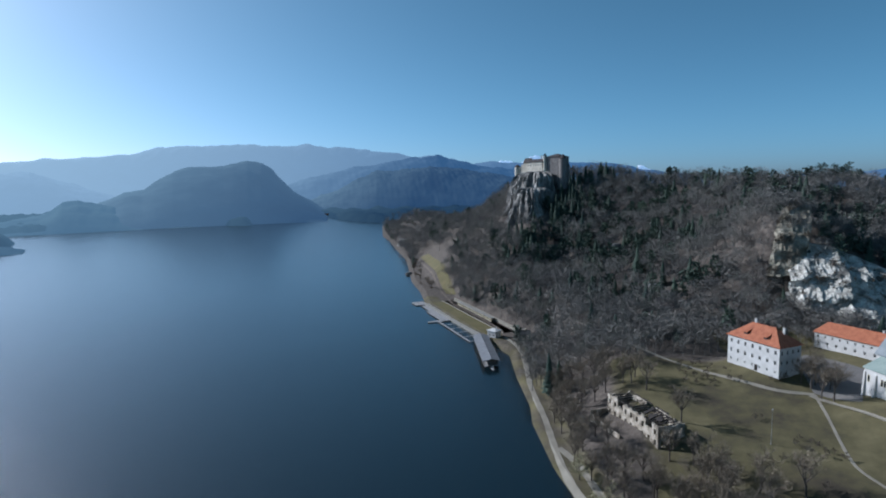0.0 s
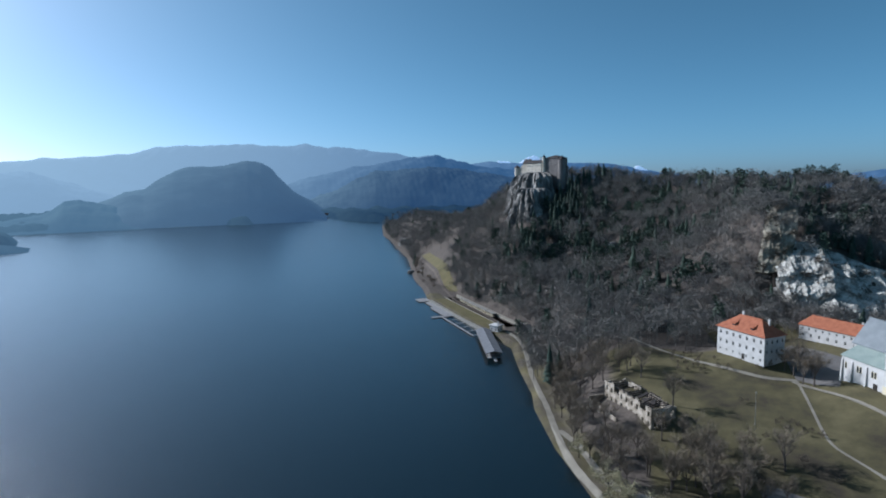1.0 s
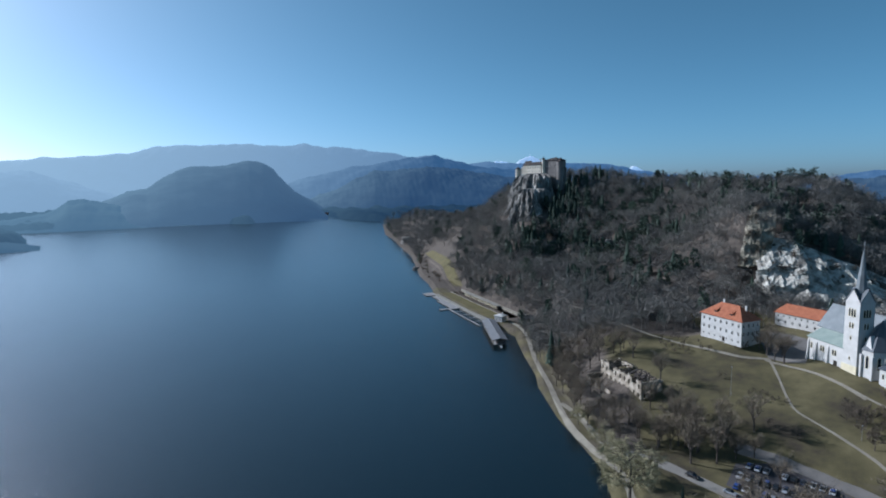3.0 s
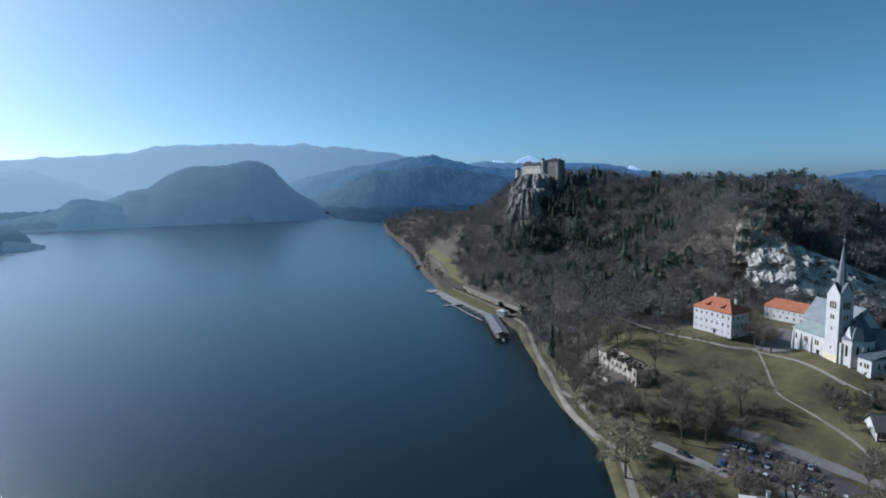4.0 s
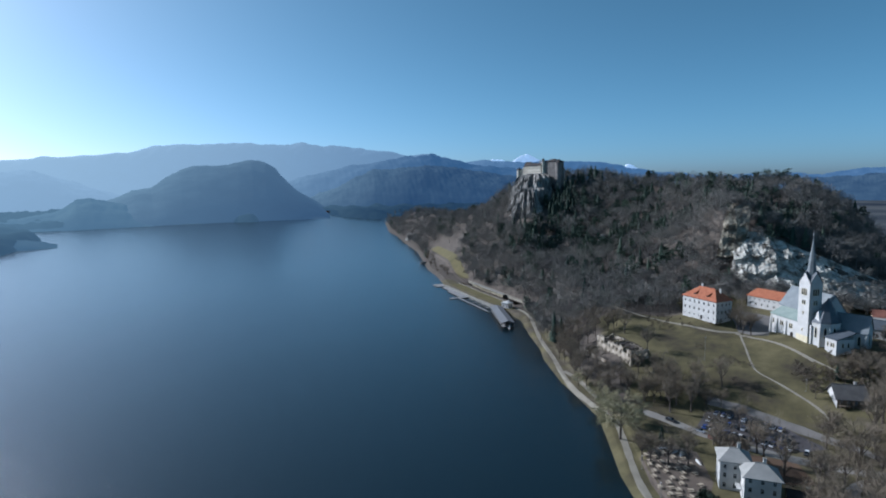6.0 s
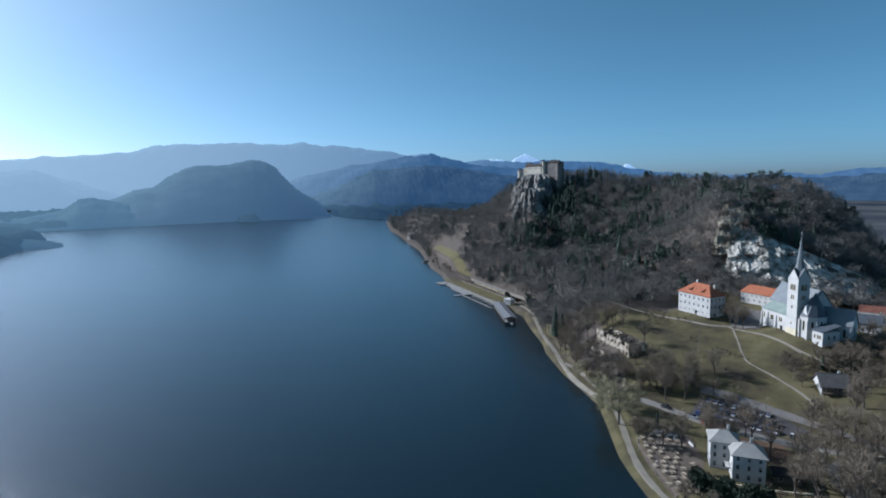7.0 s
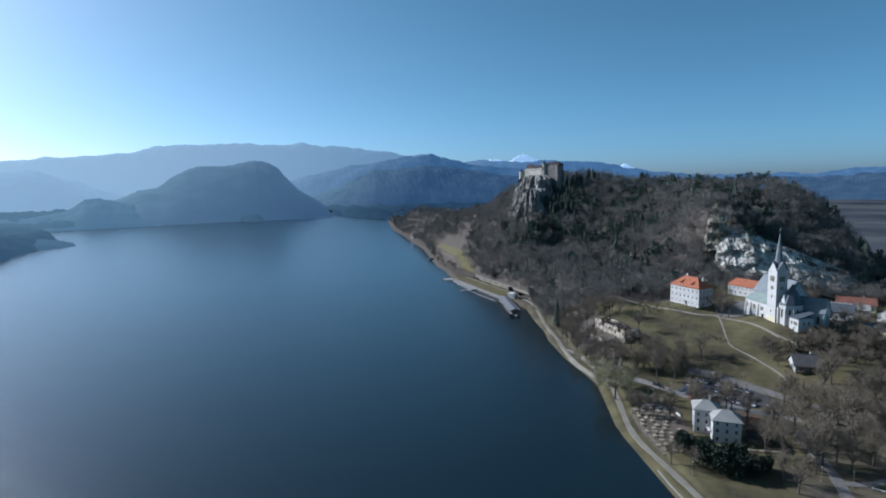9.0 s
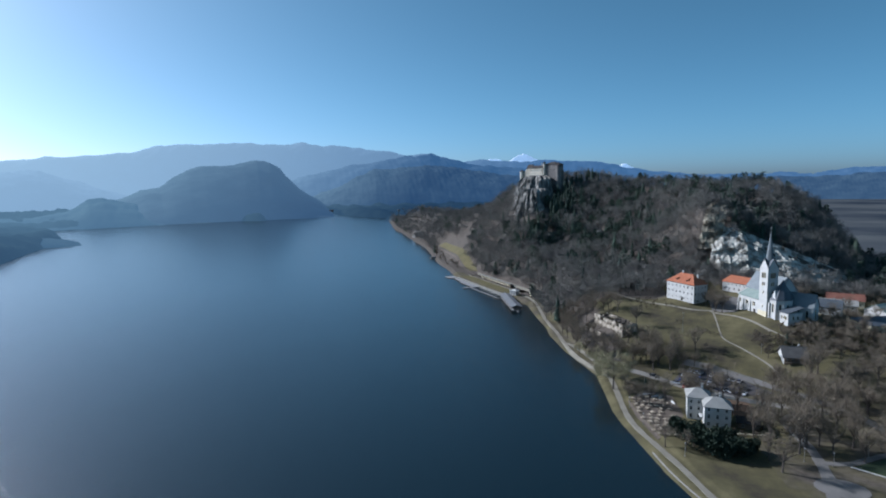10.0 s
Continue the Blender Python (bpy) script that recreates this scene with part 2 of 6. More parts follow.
# ---- lake outline and ground ----
NEAR_SHORE = [(60, -20), (46, 8), (33.4, 32), (27.5, 46.5), (19.4, 73.4), (15, 88), (12.2, 100), (9.2, 128), (6.6, 149.6), (0.2, 165), (-11.2, 192), (-22.6, 229), (-25, 246), (-36, 284), (-45, 322)]
WOOD_SHORE = [(-66, 352), (-100, 398), (-137, 452), (-160, 510), (-186, 563), (-214, 640), (-252, 741), (-310, 862), (-377, 1010), (-425, 1100), (-548, 1418), (-606, 1550)]
FAR_SHORE = [(-690, 1590), (-807, 1690), (-964, 1905), (-1060, 1950), (-1099, 1813), (-1075, 1640), (-990, 1445), (-1075, 1445), (-1184, 1525), (-1393, 1775), (-1526, 1724), (-1612, 1650), (-1470, 1414), (-1405, 1300)]
WEST_SHORE = [(-1376, 1222), (-1420, 1140), (-1480, 1080), (-1380, 1000), (-1250, 935), (-1100, 812), (-964, 617), (-866, 490), (-800, 200), (-900, -300), (-300, -700), (150, -260)]
SHORE = NEAR_SHORE + WOOD_SHORE + FAR_SHORE + WEST_SHORE


def shore_distance(x, y):
    """Metres from the waterline, positive on land."""
    best, inside = np.full(x.shape, 1e9), np.zeros(x.shape, bool)
    for (ax, ay), (bx, by) in zip(SHORE, SHORE[1:] + SHORE[:1]):
        dx, dy = bx - ax, by - ay
        u = np.clip(((x - ax) * dx + (y - ay) * dy) / (dx * dx + dy * dy), 0, 1)
        best = np.minimum(best, (x - ax - u * dx) ** 2 + (y - ay - u * dy) ** 2)
        cross = ((ay > y) != (by > y)) & (x < (bx - ax) * (y - ay) / (by - ay + 1e-12) + ax)
        inside ^= cross
    return np.where(inside, -1, 1) * np.sqrt(best)


RIDGE = [(-420, 1330, 34), (-230, 930, 42), (-135, 710, 62), (-62, 606, 112), (0, 605, 108), (80, 545, 97), (146, 438, 93), (185, 445, 87), (232, 445, 58), (310, 470, 18)]


def ridge_height(x, y):
    best = np.full(x.shape, -1e9)
    for (ax, ay, az), (bx, by, bz) in zip(RIDGE, RIDGE[1:]):
        dx, dy = bx - ax, by - ay
        u = np.clip(((x - ax) * dx + (y - ay) * dy) / (dx * dx + dy * dy), 0, 1)
        far = np.hypot(x - ax - u * dx, y - ay - u * dy)
        best = np.maximum(best, az + u * (bz - az) - 0.57 * np.sqrt(far * far + 144) + 7)
    return best


def wave(x, y, size, seed):
    """Smooth cheap noise from a few sines, about -1 to 1."""
    r = np.random.RandomState(seed)
    total = np.zeros(x.shape)
    for k in range(7):
        a, f, p = r.uniform(0, 6.28), r.uniform(0.6, 1.7) * 6.28 / size, r.uniform(0, 6.28)
        total += np.sin((x * math.cos(a) + y * math.sin(a)) * f + p)
    return total / 3.5


def terrain(x, y, d=None):
    x, y = np.asarray(x, float), np.asarray(y, float)
    d = shore_distance(x, y) if d is None else d
    s = (x - 83) * 0.46 + (y - 142) * 0.888
    u, w = np.clip(s / 35, 0, 1), np.clip((s - 30) / 55, 0, 1)
    flat = 2 + 12 * u * u * (3 - 2 * u) + 6.5 * w * w * (3 - 2 * w) - 4 * np.clip((x - 135) / 60, 0, 1)
    flat = flat + 4.6 * np.exp(-(((x - 118) / 24) ** 2 + ((y - 212) / 27) ** 2) ** 2) + 4.4 * np.exp(-(((x - 80) / 22) ** 2 + ((y - 258) / 22) ** 2) ** 2)
    flat = flat + 3.5 * np.exp(-(((x - 128) / 26) ** 2 + ((y - 282) / 26) ** 2) ** 2)
    flat = np.where(y > 800, np.minimum(flat, 5), flat)
    level = np.clip((y - 325) / 20, 0, 1) * np.clip((560 - y) / 70, 0, 1) * (x < -20)      # room for the bathing place
    land = np.minimum(flat, 1.3 + 0.45 * np.maximum(0, d - 9 - 21 * level))
    hill = ridge_height(x, y) + 3 * wave(x, y, 70, 3) + 1.2 * wave(x, y, 23, 4)
    hill = hill + 8 * np.exp(-((x - 185) / 45) ** 2 - ((y - 415) / 70) ** 2) - 1.1 * np.clip(x - 222, 0, None)
    # shoulder above the old quarry
    yc = np.interp(x, [60, 95, 115, 130, 160, 230], [350, 337, 328, 321, 312, 318])
    zc = np.interp(x, [25, 60, 85, 104, 118, 135, 160, 195, 235], [22, 42, 60, 70, 60, 54, 47, 36, 18])
    bluff = np.interp(x, [88, 100, 110, 125, 140, 165], [0, 6, 16, 20, 14, 3])
    ramp = np.interp(x, [50, 92, 108], [70, 46, 4])
    back = np.clip((y - yc + ramp / 2) / ramp, 0, 1)
    shoulder = np.where(y > yc - ramp / 2, 20 + (zc + 0.05 * np.clip(y - yc, 0, 60) + bluff * np.clip((y - yc - 4) / 18, 0, 1) - 20) * back - 0.6 * np.clip(y - yc - 90, 0, None), -50)
    hill = np.maximum(hill, shoulder)
    hill = np.minimum(hill, 1.3 + 0.85 * np.maximum(0, d - 14 - 15 * level))
    k = 4.0
    z = np.maximum(land, hill) + k * np.exp(-np.abs(land - hill) / k) * 0.35 * (hill > -20)
    bank = ((x < -560) & (y > 480)) | ((y > 1430) & (x < 0))                                            # wooded banks round the far end of the lake
    z = np.where(bank & (d > 2), 1.3 + (20 + 7 * wave(x, y, 90, 21) + 3 * wave(x, y, 30, 22)) * (1 - np.exp(-np.maximum(d - 3, 0) / 10)), z)
    rim = np.clip(d / 3.0, -1.5, 1)
    return np.where(d < 3, np.minimum(z, 1.3) * rim, z)


def ground_z(x, y):
    return float(terrain(np.array([x]), np.array([y]))[0])


def mesh_object(name, verts, faces, mat=None, smooth=False):
    me = bpy.data.meshes.new(name)
    me.from_pydata(verts if isinstance(verts, list) else verts.tolist(), [], faces if isinstance(faces, list) else faces.tolist())
    if mat:
        me.materials.append(mat)
    if smooth:
        me.shade_smooth()
    return new(name, me)


def build_ground():
    angles = np.radians(np.concatenate([np.arange(-58, 38, 0.16), np.arange(38, 302, 4.0)]))
    radii = np.concatenate([[1.0, 40.0], np.geomspace(80, 4900, 400)])
    a, r = np.meshgrid(angles, radii)
    x, y = -5 + np.sin(a) * r, -80 + np.cos(a) * r
    d = shore_distance(x, y)
    z = terrain(x, y, d)
    n, m = len(angles), len(radii)
    i, j = np.meshgrid(np.arange(m - 1), np.arange(n), indexing="ij")
    j2 = (j + 1) % n
    faces = np.stack([i * n + j, i * n + j2, (i + 1) * n + j2, (i + 1) * n + j], -1).reshape(-1, 4)[:, ::-1]
    keep = (d.reshape(-1)[faces] > -12).any(1)
    faces = faces[keep]
    used = np.unique(faces)
    lut = np.zeros(n * m, int)
    lut[used] = np.arange(len(used))
    v = np.stack([x, y, z], -1).reshape(-1, 3)[used]
    ob = mesh_object("ground", v, lut[faces], M["ground"], True)
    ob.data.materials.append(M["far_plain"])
    xs, ys = v[:, 0], v[:, 1]
    dv = d.reshape(-1)[used]
    edge = ridge_height(xs, ys) - 12 + 3 * wave(xs, ys, 40, 9)
    grass = np.clip((14 - edge) / 6, 0, 1) * np.clip(1.2 - np.hypot(xs - 75, ys - 150) / 330, 0, 1) ** 0.5
    grass *= np.clip((xs - 16 + 0.25 * np.clip(ys - 205, 0, 60)) / 12, 0, 1) * (ys > 150) + (ys <= 150)
    grass *= np.where(xs < 66, np.clip((276 - 0.2 * (xs - 24) - ys) / 10, 0, 1), 1)
    grass *= np.where((xs > 66) & (ys < 150), 0.62, 1)
    grass = np.maximum(grass, 0.6 * np.clip((18 - dv) / 6, 0, 1) * (ys < 480))
    ob.data.attributes.new("grass", "FLOAT", "POINT").data.foreach_set("value", grass.astype(np.float32))
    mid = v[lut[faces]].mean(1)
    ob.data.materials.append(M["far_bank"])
    # distant ground faces take the materials that carry haze as emission
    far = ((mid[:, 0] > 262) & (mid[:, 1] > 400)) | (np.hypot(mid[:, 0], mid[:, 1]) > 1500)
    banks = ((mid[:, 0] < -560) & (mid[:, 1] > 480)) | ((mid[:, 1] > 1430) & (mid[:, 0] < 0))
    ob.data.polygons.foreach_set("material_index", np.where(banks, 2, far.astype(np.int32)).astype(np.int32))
    return tagged(ob, "winter ground of olive grass and brown leaf litter", "ground", kind="structure")


ground = build_ground()

# ---- lake ----
def water_material():
    """Wind-ruffled deep water: a broad gloss from ripples too small to see, and a sharper coat that glitters."""
    m, nt, b = material("lake_water", 0.19)
    n, l = nt.nodes, nt.links
    b.inputs["Base Color"].default_value = (0.003, 0.009, 0.012, 1)
    b.inputs["IOR"].default_value = 1.39
    b.inputs["Coat Weight"].default_value, b.inputs["Coat Roughness"].default_value, b.inputs["Coat IOR"].default_value = 0.6, 0.2, 1.34
    geo = n.new("ShaderNodeNewGeometry")
    bumps = []
    for scales, strength, dist in (((0.6, 0.15), 0.25, 0.1), ((1.3, 0.4), 0.7, 0.4)):
        total = None
        for sc in scales:
            noi = n.new("ShaderNodeTexNoise")
            noi.inputs["Scale"].default_value, noi.inputs["Detail"].default_value = sc, 3
            l.new(geo.outputs["Position"], noi.inputs["Vector"])
            if total is None:
                total = noi.outputs["Fac"]
            else:
                add = n.new("ShaderNodeMath")
                l.new(total, add.inputs[0])
                l.new(noi.outputs["Fac"], add.inputs[1])
                total = add.outputs[0]
        bp = n.new("ShaderNodeBump")
        bp.inputs["Strength"].default_value, bp.inputs["Distance"].default_value = strength, dist
        l.new(total, bp.inputs["Height"])
        bumps.append(bp)
    l.new(bumps[0].outputs[0], b.inputs["Normal"])
    l.new(bumps[1].outputs[0], b.inputs["Coat Normal"])
    return m


M["water"] = water_material()
lake = mesh_object("water", [(-2600, -900, 0), (400, -900, 0), (400, 2400, 0), (-2600, 2400, 0)], [(0, 1, 2, 3)], M["water"])
tagged(lake, "calm dark blue lake water with fine ripples", "lake", kind="structure")


# ---- distant ranges ----
def far_range(name, r0, depth, profile, mat, label, rough=1.0, seed=1, snow=None):
    """A wooded range at r0 metres: profile gives (azimuth in degrees, height); it rises and falls over depth metres."""
    az = np.arange(profile[0][0], profile[-1][0], 0.1)
    crest = np.interp(az, [p[0] for p in profile], [p[1] for p in profile])
    rows = np.linspace(-1, 1, 61)
    a, u = np.meshgrid(np.radians(az), rows)
    r = r0 + u * depth
    x, y = -5 + np.sin(a) * r, -80 + np.cos(a) * r
    shape = np.maximum(np.cos(u * 1.5708), 0) ** 0.8
    lumps = rough * (5 * wave(x, y, 260, seed) + 3.0 * wave(x, y, 120, seed + 1) + 1.6 * wave(x, y, 55, seed + 2) + 1.3 * wave(x, y, 24, seed + 3))
    z = np.maximum(crest[None, :] * shape + lumps * (0.25 + shape) * np.minimum(1, crest[None, :] / 40), -2)
    n, k = len(az), len(rows)
    i, j = np.meshgrid(np.arange(k - 1), np.arange(n - 1), indexing="ij")
    faces = np.stack([i * n + j, i * n + j + 1, (i + 1) * n + j + 1, (i + 1) * n + j], -1).reshape(-1, 4)[:, ::-1]
    ob = mesh_object(name, np.stack([x, y, z], -1).reshape(-1, 3), faces, mat, True)
    return tagged(ob, label, "mountains", kind="structure")


def degs(r, rows, eye=108):
    """Crest heights from angles of elevation seen from the camera's height, for a range r metres off."""
    return [(a, eye + math.tan(radians(e)) * r) for a, e in rows]


# blue haze of each range, and of the snow, is set as glow
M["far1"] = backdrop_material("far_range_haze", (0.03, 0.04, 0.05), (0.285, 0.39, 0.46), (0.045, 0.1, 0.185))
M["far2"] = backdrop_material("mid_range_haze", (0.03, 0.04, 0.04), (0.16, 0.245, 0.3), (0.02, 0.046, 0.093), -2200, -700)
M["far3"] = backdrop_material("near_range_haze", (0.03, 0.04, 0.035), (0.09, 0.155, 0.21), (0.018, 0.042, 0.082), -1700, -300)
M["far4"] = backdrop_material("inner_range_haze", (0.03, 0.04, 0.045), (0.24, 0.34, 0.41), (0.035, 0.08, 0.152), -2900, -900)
M["snowy"] = backdrop_material("snow_haze", (0.6, 0.62, 0.66), (0.3, 0.4, 0.5), (0.22, 0.3, 0.4))
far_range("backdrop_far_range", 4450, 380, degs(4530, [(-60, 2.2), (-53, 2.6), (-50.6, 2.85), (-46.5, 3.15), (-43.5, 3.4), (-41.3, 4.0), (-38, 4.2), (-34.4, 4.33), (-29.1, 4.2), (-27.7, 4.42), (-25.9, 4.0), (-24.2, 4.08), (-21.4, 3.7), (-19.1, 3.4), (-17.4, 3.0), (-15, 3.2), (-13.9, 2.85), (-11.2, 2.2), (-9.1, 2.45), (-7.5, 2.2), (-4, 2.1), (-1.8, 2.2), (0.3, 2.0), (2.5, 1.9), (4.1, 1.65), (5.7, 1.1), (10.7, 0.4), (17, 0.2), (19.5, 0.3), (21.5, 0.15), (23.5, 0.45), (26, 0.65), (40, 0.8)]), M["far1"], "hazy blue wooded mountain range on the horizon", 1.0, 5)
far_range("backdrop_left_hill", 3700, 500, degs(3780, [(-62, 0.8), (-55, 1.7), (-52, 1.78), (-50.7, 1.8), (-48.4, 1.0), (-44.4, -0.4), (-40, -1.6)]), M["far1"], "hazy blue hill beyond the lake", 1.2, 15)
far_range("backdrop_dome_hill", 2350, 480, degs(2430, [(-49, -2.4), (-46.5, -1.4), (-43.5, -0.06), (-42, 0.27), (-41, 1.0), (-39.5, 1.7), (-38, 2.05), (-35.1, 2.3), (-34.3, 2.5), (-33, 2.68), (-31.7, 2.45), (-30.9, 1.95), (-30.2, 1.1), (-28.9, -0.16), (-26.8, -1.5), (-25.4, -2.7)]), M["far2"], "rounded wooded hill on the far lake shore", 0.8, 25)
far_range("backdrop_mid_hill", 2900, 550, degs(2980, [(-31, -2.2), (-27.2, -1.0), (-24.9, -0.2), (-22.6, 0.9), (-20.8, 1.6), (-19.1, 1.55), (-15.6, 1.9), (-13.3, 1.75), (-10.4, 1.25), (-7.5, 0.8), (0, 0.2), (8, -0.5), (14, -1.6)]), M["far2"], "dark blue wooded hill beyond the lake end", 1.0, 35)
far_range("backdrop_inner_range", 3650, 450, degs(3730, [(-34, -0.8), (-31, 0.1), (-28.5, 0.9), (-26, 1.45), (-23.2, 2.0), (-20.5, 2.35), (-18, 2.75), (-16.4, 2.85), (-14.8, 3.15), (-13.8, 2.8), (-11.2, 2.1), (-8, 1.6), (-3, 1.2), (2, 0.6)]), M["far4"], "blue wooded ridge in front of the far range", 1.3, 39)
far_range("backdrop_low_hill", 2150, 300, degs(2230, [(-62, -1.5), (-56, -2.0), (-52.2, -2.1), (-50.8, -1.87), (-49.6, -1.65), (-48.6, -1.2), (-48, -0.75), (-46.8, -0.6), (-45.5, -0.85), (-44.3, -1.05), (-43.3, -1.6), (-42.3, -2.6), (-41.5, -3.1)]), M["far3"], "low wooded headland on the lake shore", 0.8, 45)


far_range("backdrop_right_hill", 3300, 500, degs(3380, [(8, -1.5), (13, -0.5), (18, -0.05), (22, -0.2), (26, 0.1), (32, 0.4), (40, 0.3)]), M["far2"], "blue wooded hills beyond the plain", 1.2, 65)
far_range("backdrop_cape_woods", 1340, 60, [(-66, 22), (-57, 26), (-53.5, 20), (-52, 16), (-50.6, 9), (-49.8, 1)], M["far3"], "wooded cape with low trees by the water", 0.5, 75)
far_range("backdrop_snow_peaks", 4800, 50, degs(4800, [(-11, 1.2), (-9.7, 2.2), (-8.6, 2.6), (-7.4, 2.35), (-6.5, 2.2), (-4.8, 2.75), (-3.6, 2.5), (-2.5, 1.9), (-1, 1.2)]), M["snowy"], "snow-covered peaks far behind the range", 2.0, 85)
far_range("backdrop_snow_ridge", 4800, 50, degs(4800, [(3.6, 0.9), (4.6, 1.3), (5.1, 1.62), (5.6, 1.5), (6.3, 1.05), (7.2, 0.8), (9.5, 0.3)]), M["snowy"], "snow-covered ridge far behind the range", 1.2, 87)

# ---- building helpers ----
class Geo:
    """Collects faces for one mesh."""

    def __init__(self):
        self.v, self.f = [], []

    def poly(self, *pts):
        k = len(self.v)
        self.v += [tuple(p) for p in pts]
        self.f.append(tuple(range(k, k + len(pts))))
        return self

    def box(self, x0, x1, y0, y1, z0, z1):
        k = len(self.v)
        self.v += [(x, y, z) for z in (z0, z1) for x, y in ((x0, y0), (x1, y0), (x1, y1), (x0, y1))]
        self.f += [tuple(k + q for q in f) for f in ((3, 2, 1, 0), (4, 5, 6, 7), (0, 1, 5, 4), (1, 2, 6, 5), (2, 3, 7, 6), (3, 0, 4, 7))]
        return self

    def tube(self, p, q, r0, r1, sides=6, cap=True):
        p, q = Vector(p), Vector(q)
        t = (q - p).to_track_quat("Z", "Y")
        k = len(self.v)
        for c, r in ((p, r0), (q, r1)):
            for i in range(sides):
                a = 6.28318 * i / sides
                self.v.append(tuple(c + t @ Vector((math.cos(a) * r, math.sin(a) * r, 0))))
        self.f += [(k + i, k + (i + 1) % sides, k + sides + (i + 1) % sides, k + sides + i) for i in range(sides)]
        if cap:
            self.f += [tuple(k + sides + i for i in range(sides)), tuple(k + i for i in reversed(range(sides)))]
        return self

    def solid(self, base, top):
        """Closed prism between two rings of equal length."""
        k, n = len(self.v), len(base)
        self.v += [tuple(p) for p in base] + [tuple(p) for p in top]
        self.f += [tuple(reversed(range(k, k + n))), tuple(range(k + n, k + 2 * n))]
        self.f += [(k + i, k + (i + 1) % n, k + n + (i + 1) % n, k + n + i) for i in range(n)]
        return self

    def cone(self, ring, apex):
        k, n = len(self.v), len(ring)
        self.v += [tuple(p) for p in ring] + [tuple(apex)]
        self.f += [(k + i, k + (i + 1) % n, k + n) for i in range(n)] + [tuple(reversed(range(k, k + n)))]
        return self

    def wall(self, p, q, z0, z1, holes=(), reveal=0.25, inner=0.0):
        """Upright wall from p to q, seen from its right-hand side, with openings (u0, u1, z0, z1); inner: thickness with a back skin."""
        p, q = Vector((*p, 0)), Vector((*q, 0))
        size = (q - p).length
        e = (q - p) / size
        into = Vector((-e.y, e.x, 0))
        us = sorted({0.0, size, *[h[0] for h in holes], *[h[1] for h in holes]})
        zs = sorted({z0, z1, *[h[2] for h in holes], *[h[3] for h in holes]})

        def at(u, z, d=0.0):
            w = p + e * u + into * d
            return (w.x, w.y, z)

        for u0, u1 in zip(us, us[1:]):
            for a, b in zip(zs, zs[1:]):
                mu, mz = (u0 + u1) / 2, (a + b) / 2
                if any(h[0] < mu < h[1] and h[2] < mz < h[3] for h in holes):
                    continue
                self.poly(at(u0, a), at(u1, a), at(u1, b), at(u0, b))
                if inner:
                    self.poly(at(u1, a, inner), at(u0, a, inner), at(u0, b, inner), at(u1, b, inner))
        dep = inner or reveal
        for u0, u1, a, b in holes:
            self.poly(at(u0, a), at(u0, b), at(u0, b, dep), at(u0, a, dep))
            self.poly(at(u1, b), at(u1, a), at(u1, a, dep), at(u1, b, dep))
            self.poly(at(u0, b), at(u1, b), at(u1, b, dep), at(u0, b, dep))
            self.poly(at(u1, a), at(u0, a), at(u0, a, dep), at(u1, a, dep))
        if inner:
            self.poly(at(0, z1), at(size, z1), at(size, z1, inner), at(0, z1, inner))
            self.poly(at(size, z0), at(size, z0, inner), at(size, z1, inner), at(size, z1))
            self.poly(at(0, z0, inner), at(0, z0), at(0, z1), at(0, z1, inner))
        return self

    def mesh(self, name, mat, smooth=False):
        me = bpy.data.meshes.new(name)
        me.from_pydata(self.v, [], self.f)
        if mat:
            me.materials.append(mat)
        if smooth:
            me.shade_smooth()
        return me


def part(name, geo, mat, parent, label="", m=None):
    ob = new(name, geo.mesh(name, mat) if isinstance(geo, Geo) else geo)
    ob.parent = parent
    if m is not None:
        ob.matrix_basis = m
    if label:
        ob["label"] = label
    return ob


def thing(name, m, label, category, group=""):
    ob = new(name)
    ob.empty_display_size = 0.5
    ob.matrix_basis = m
    return tagged(ob, label, category, group)


CACHE = {}


def shared(key, make):
    if key not in CACHE:
        CACHE[key] = make()
    return CACHE[key]


def window(parent, m, w, h, name="window"):
    """A framed window in an opening: m puts its middle on the wall's face, with local -y outwards."""

    def frame_mesh():
        # one plate with four lights cut out of it, and its sill
        d, c = 0.09, 0.035
        us, zs = [-w / 2, -w / 2 + d, -c, c, w / 2 - d, w / 2], [-h / 2 - 0.1, -h / 2 + d, h / 6 - c, h / 6 + c, h / 2 - d, h / 2]
        g = Geo()
        g.v = [(u, y, z) for y in (0.1, 0.2) for z in zs for u in us]
        solid = lambda i, j: 0 <= i < 5 and 0 <= j < 5 and not (i in (1, 3) and j in (1, 3))
        at = lambda i, j, k: k * 36 + j * 6 + i
        for i in range(5):
            for j in range(5):
                if not solid(i, j):
                    continue
                g.f += [(at(i, j, 0), at(i + 1, j, 0), at(i + 1, j + 1, 0), at(i, j + 1, 0)), (at(i, j, 1), at(i, j + 1, 1), at(i + 1, j + 1, 1), at(i + 1, j, 1))]
                for di, dj, p, q in ((-1, 0, (i, j + 1), (i, j)), (1, 0, (i + 1, j), (i + 1, j + 1)), (0, -1, (i, j), (i + 1, j)), (0, 1, (i + 1, j + 1), (i, j + 1))):
                    if not solid(i + di, j + dj):
                        g.f.append((at(*p, 0), at(*p, 1), at(*q, 1), at(*q, 0)))
        return g.mesh("window_frame", M["frame"])

    def pane_mesh():
        return Geo().box(-w / 2, w / 2, 0.17, 0.2, -h / 2, h / 2).mesh("pane", M["glass"])

    win = part(name, shared(("frame", w, h), frame_mesh), None, parent, m=m)
    part("pane", shared(("pane", w, h), pane_mesh), None, win)
    return win


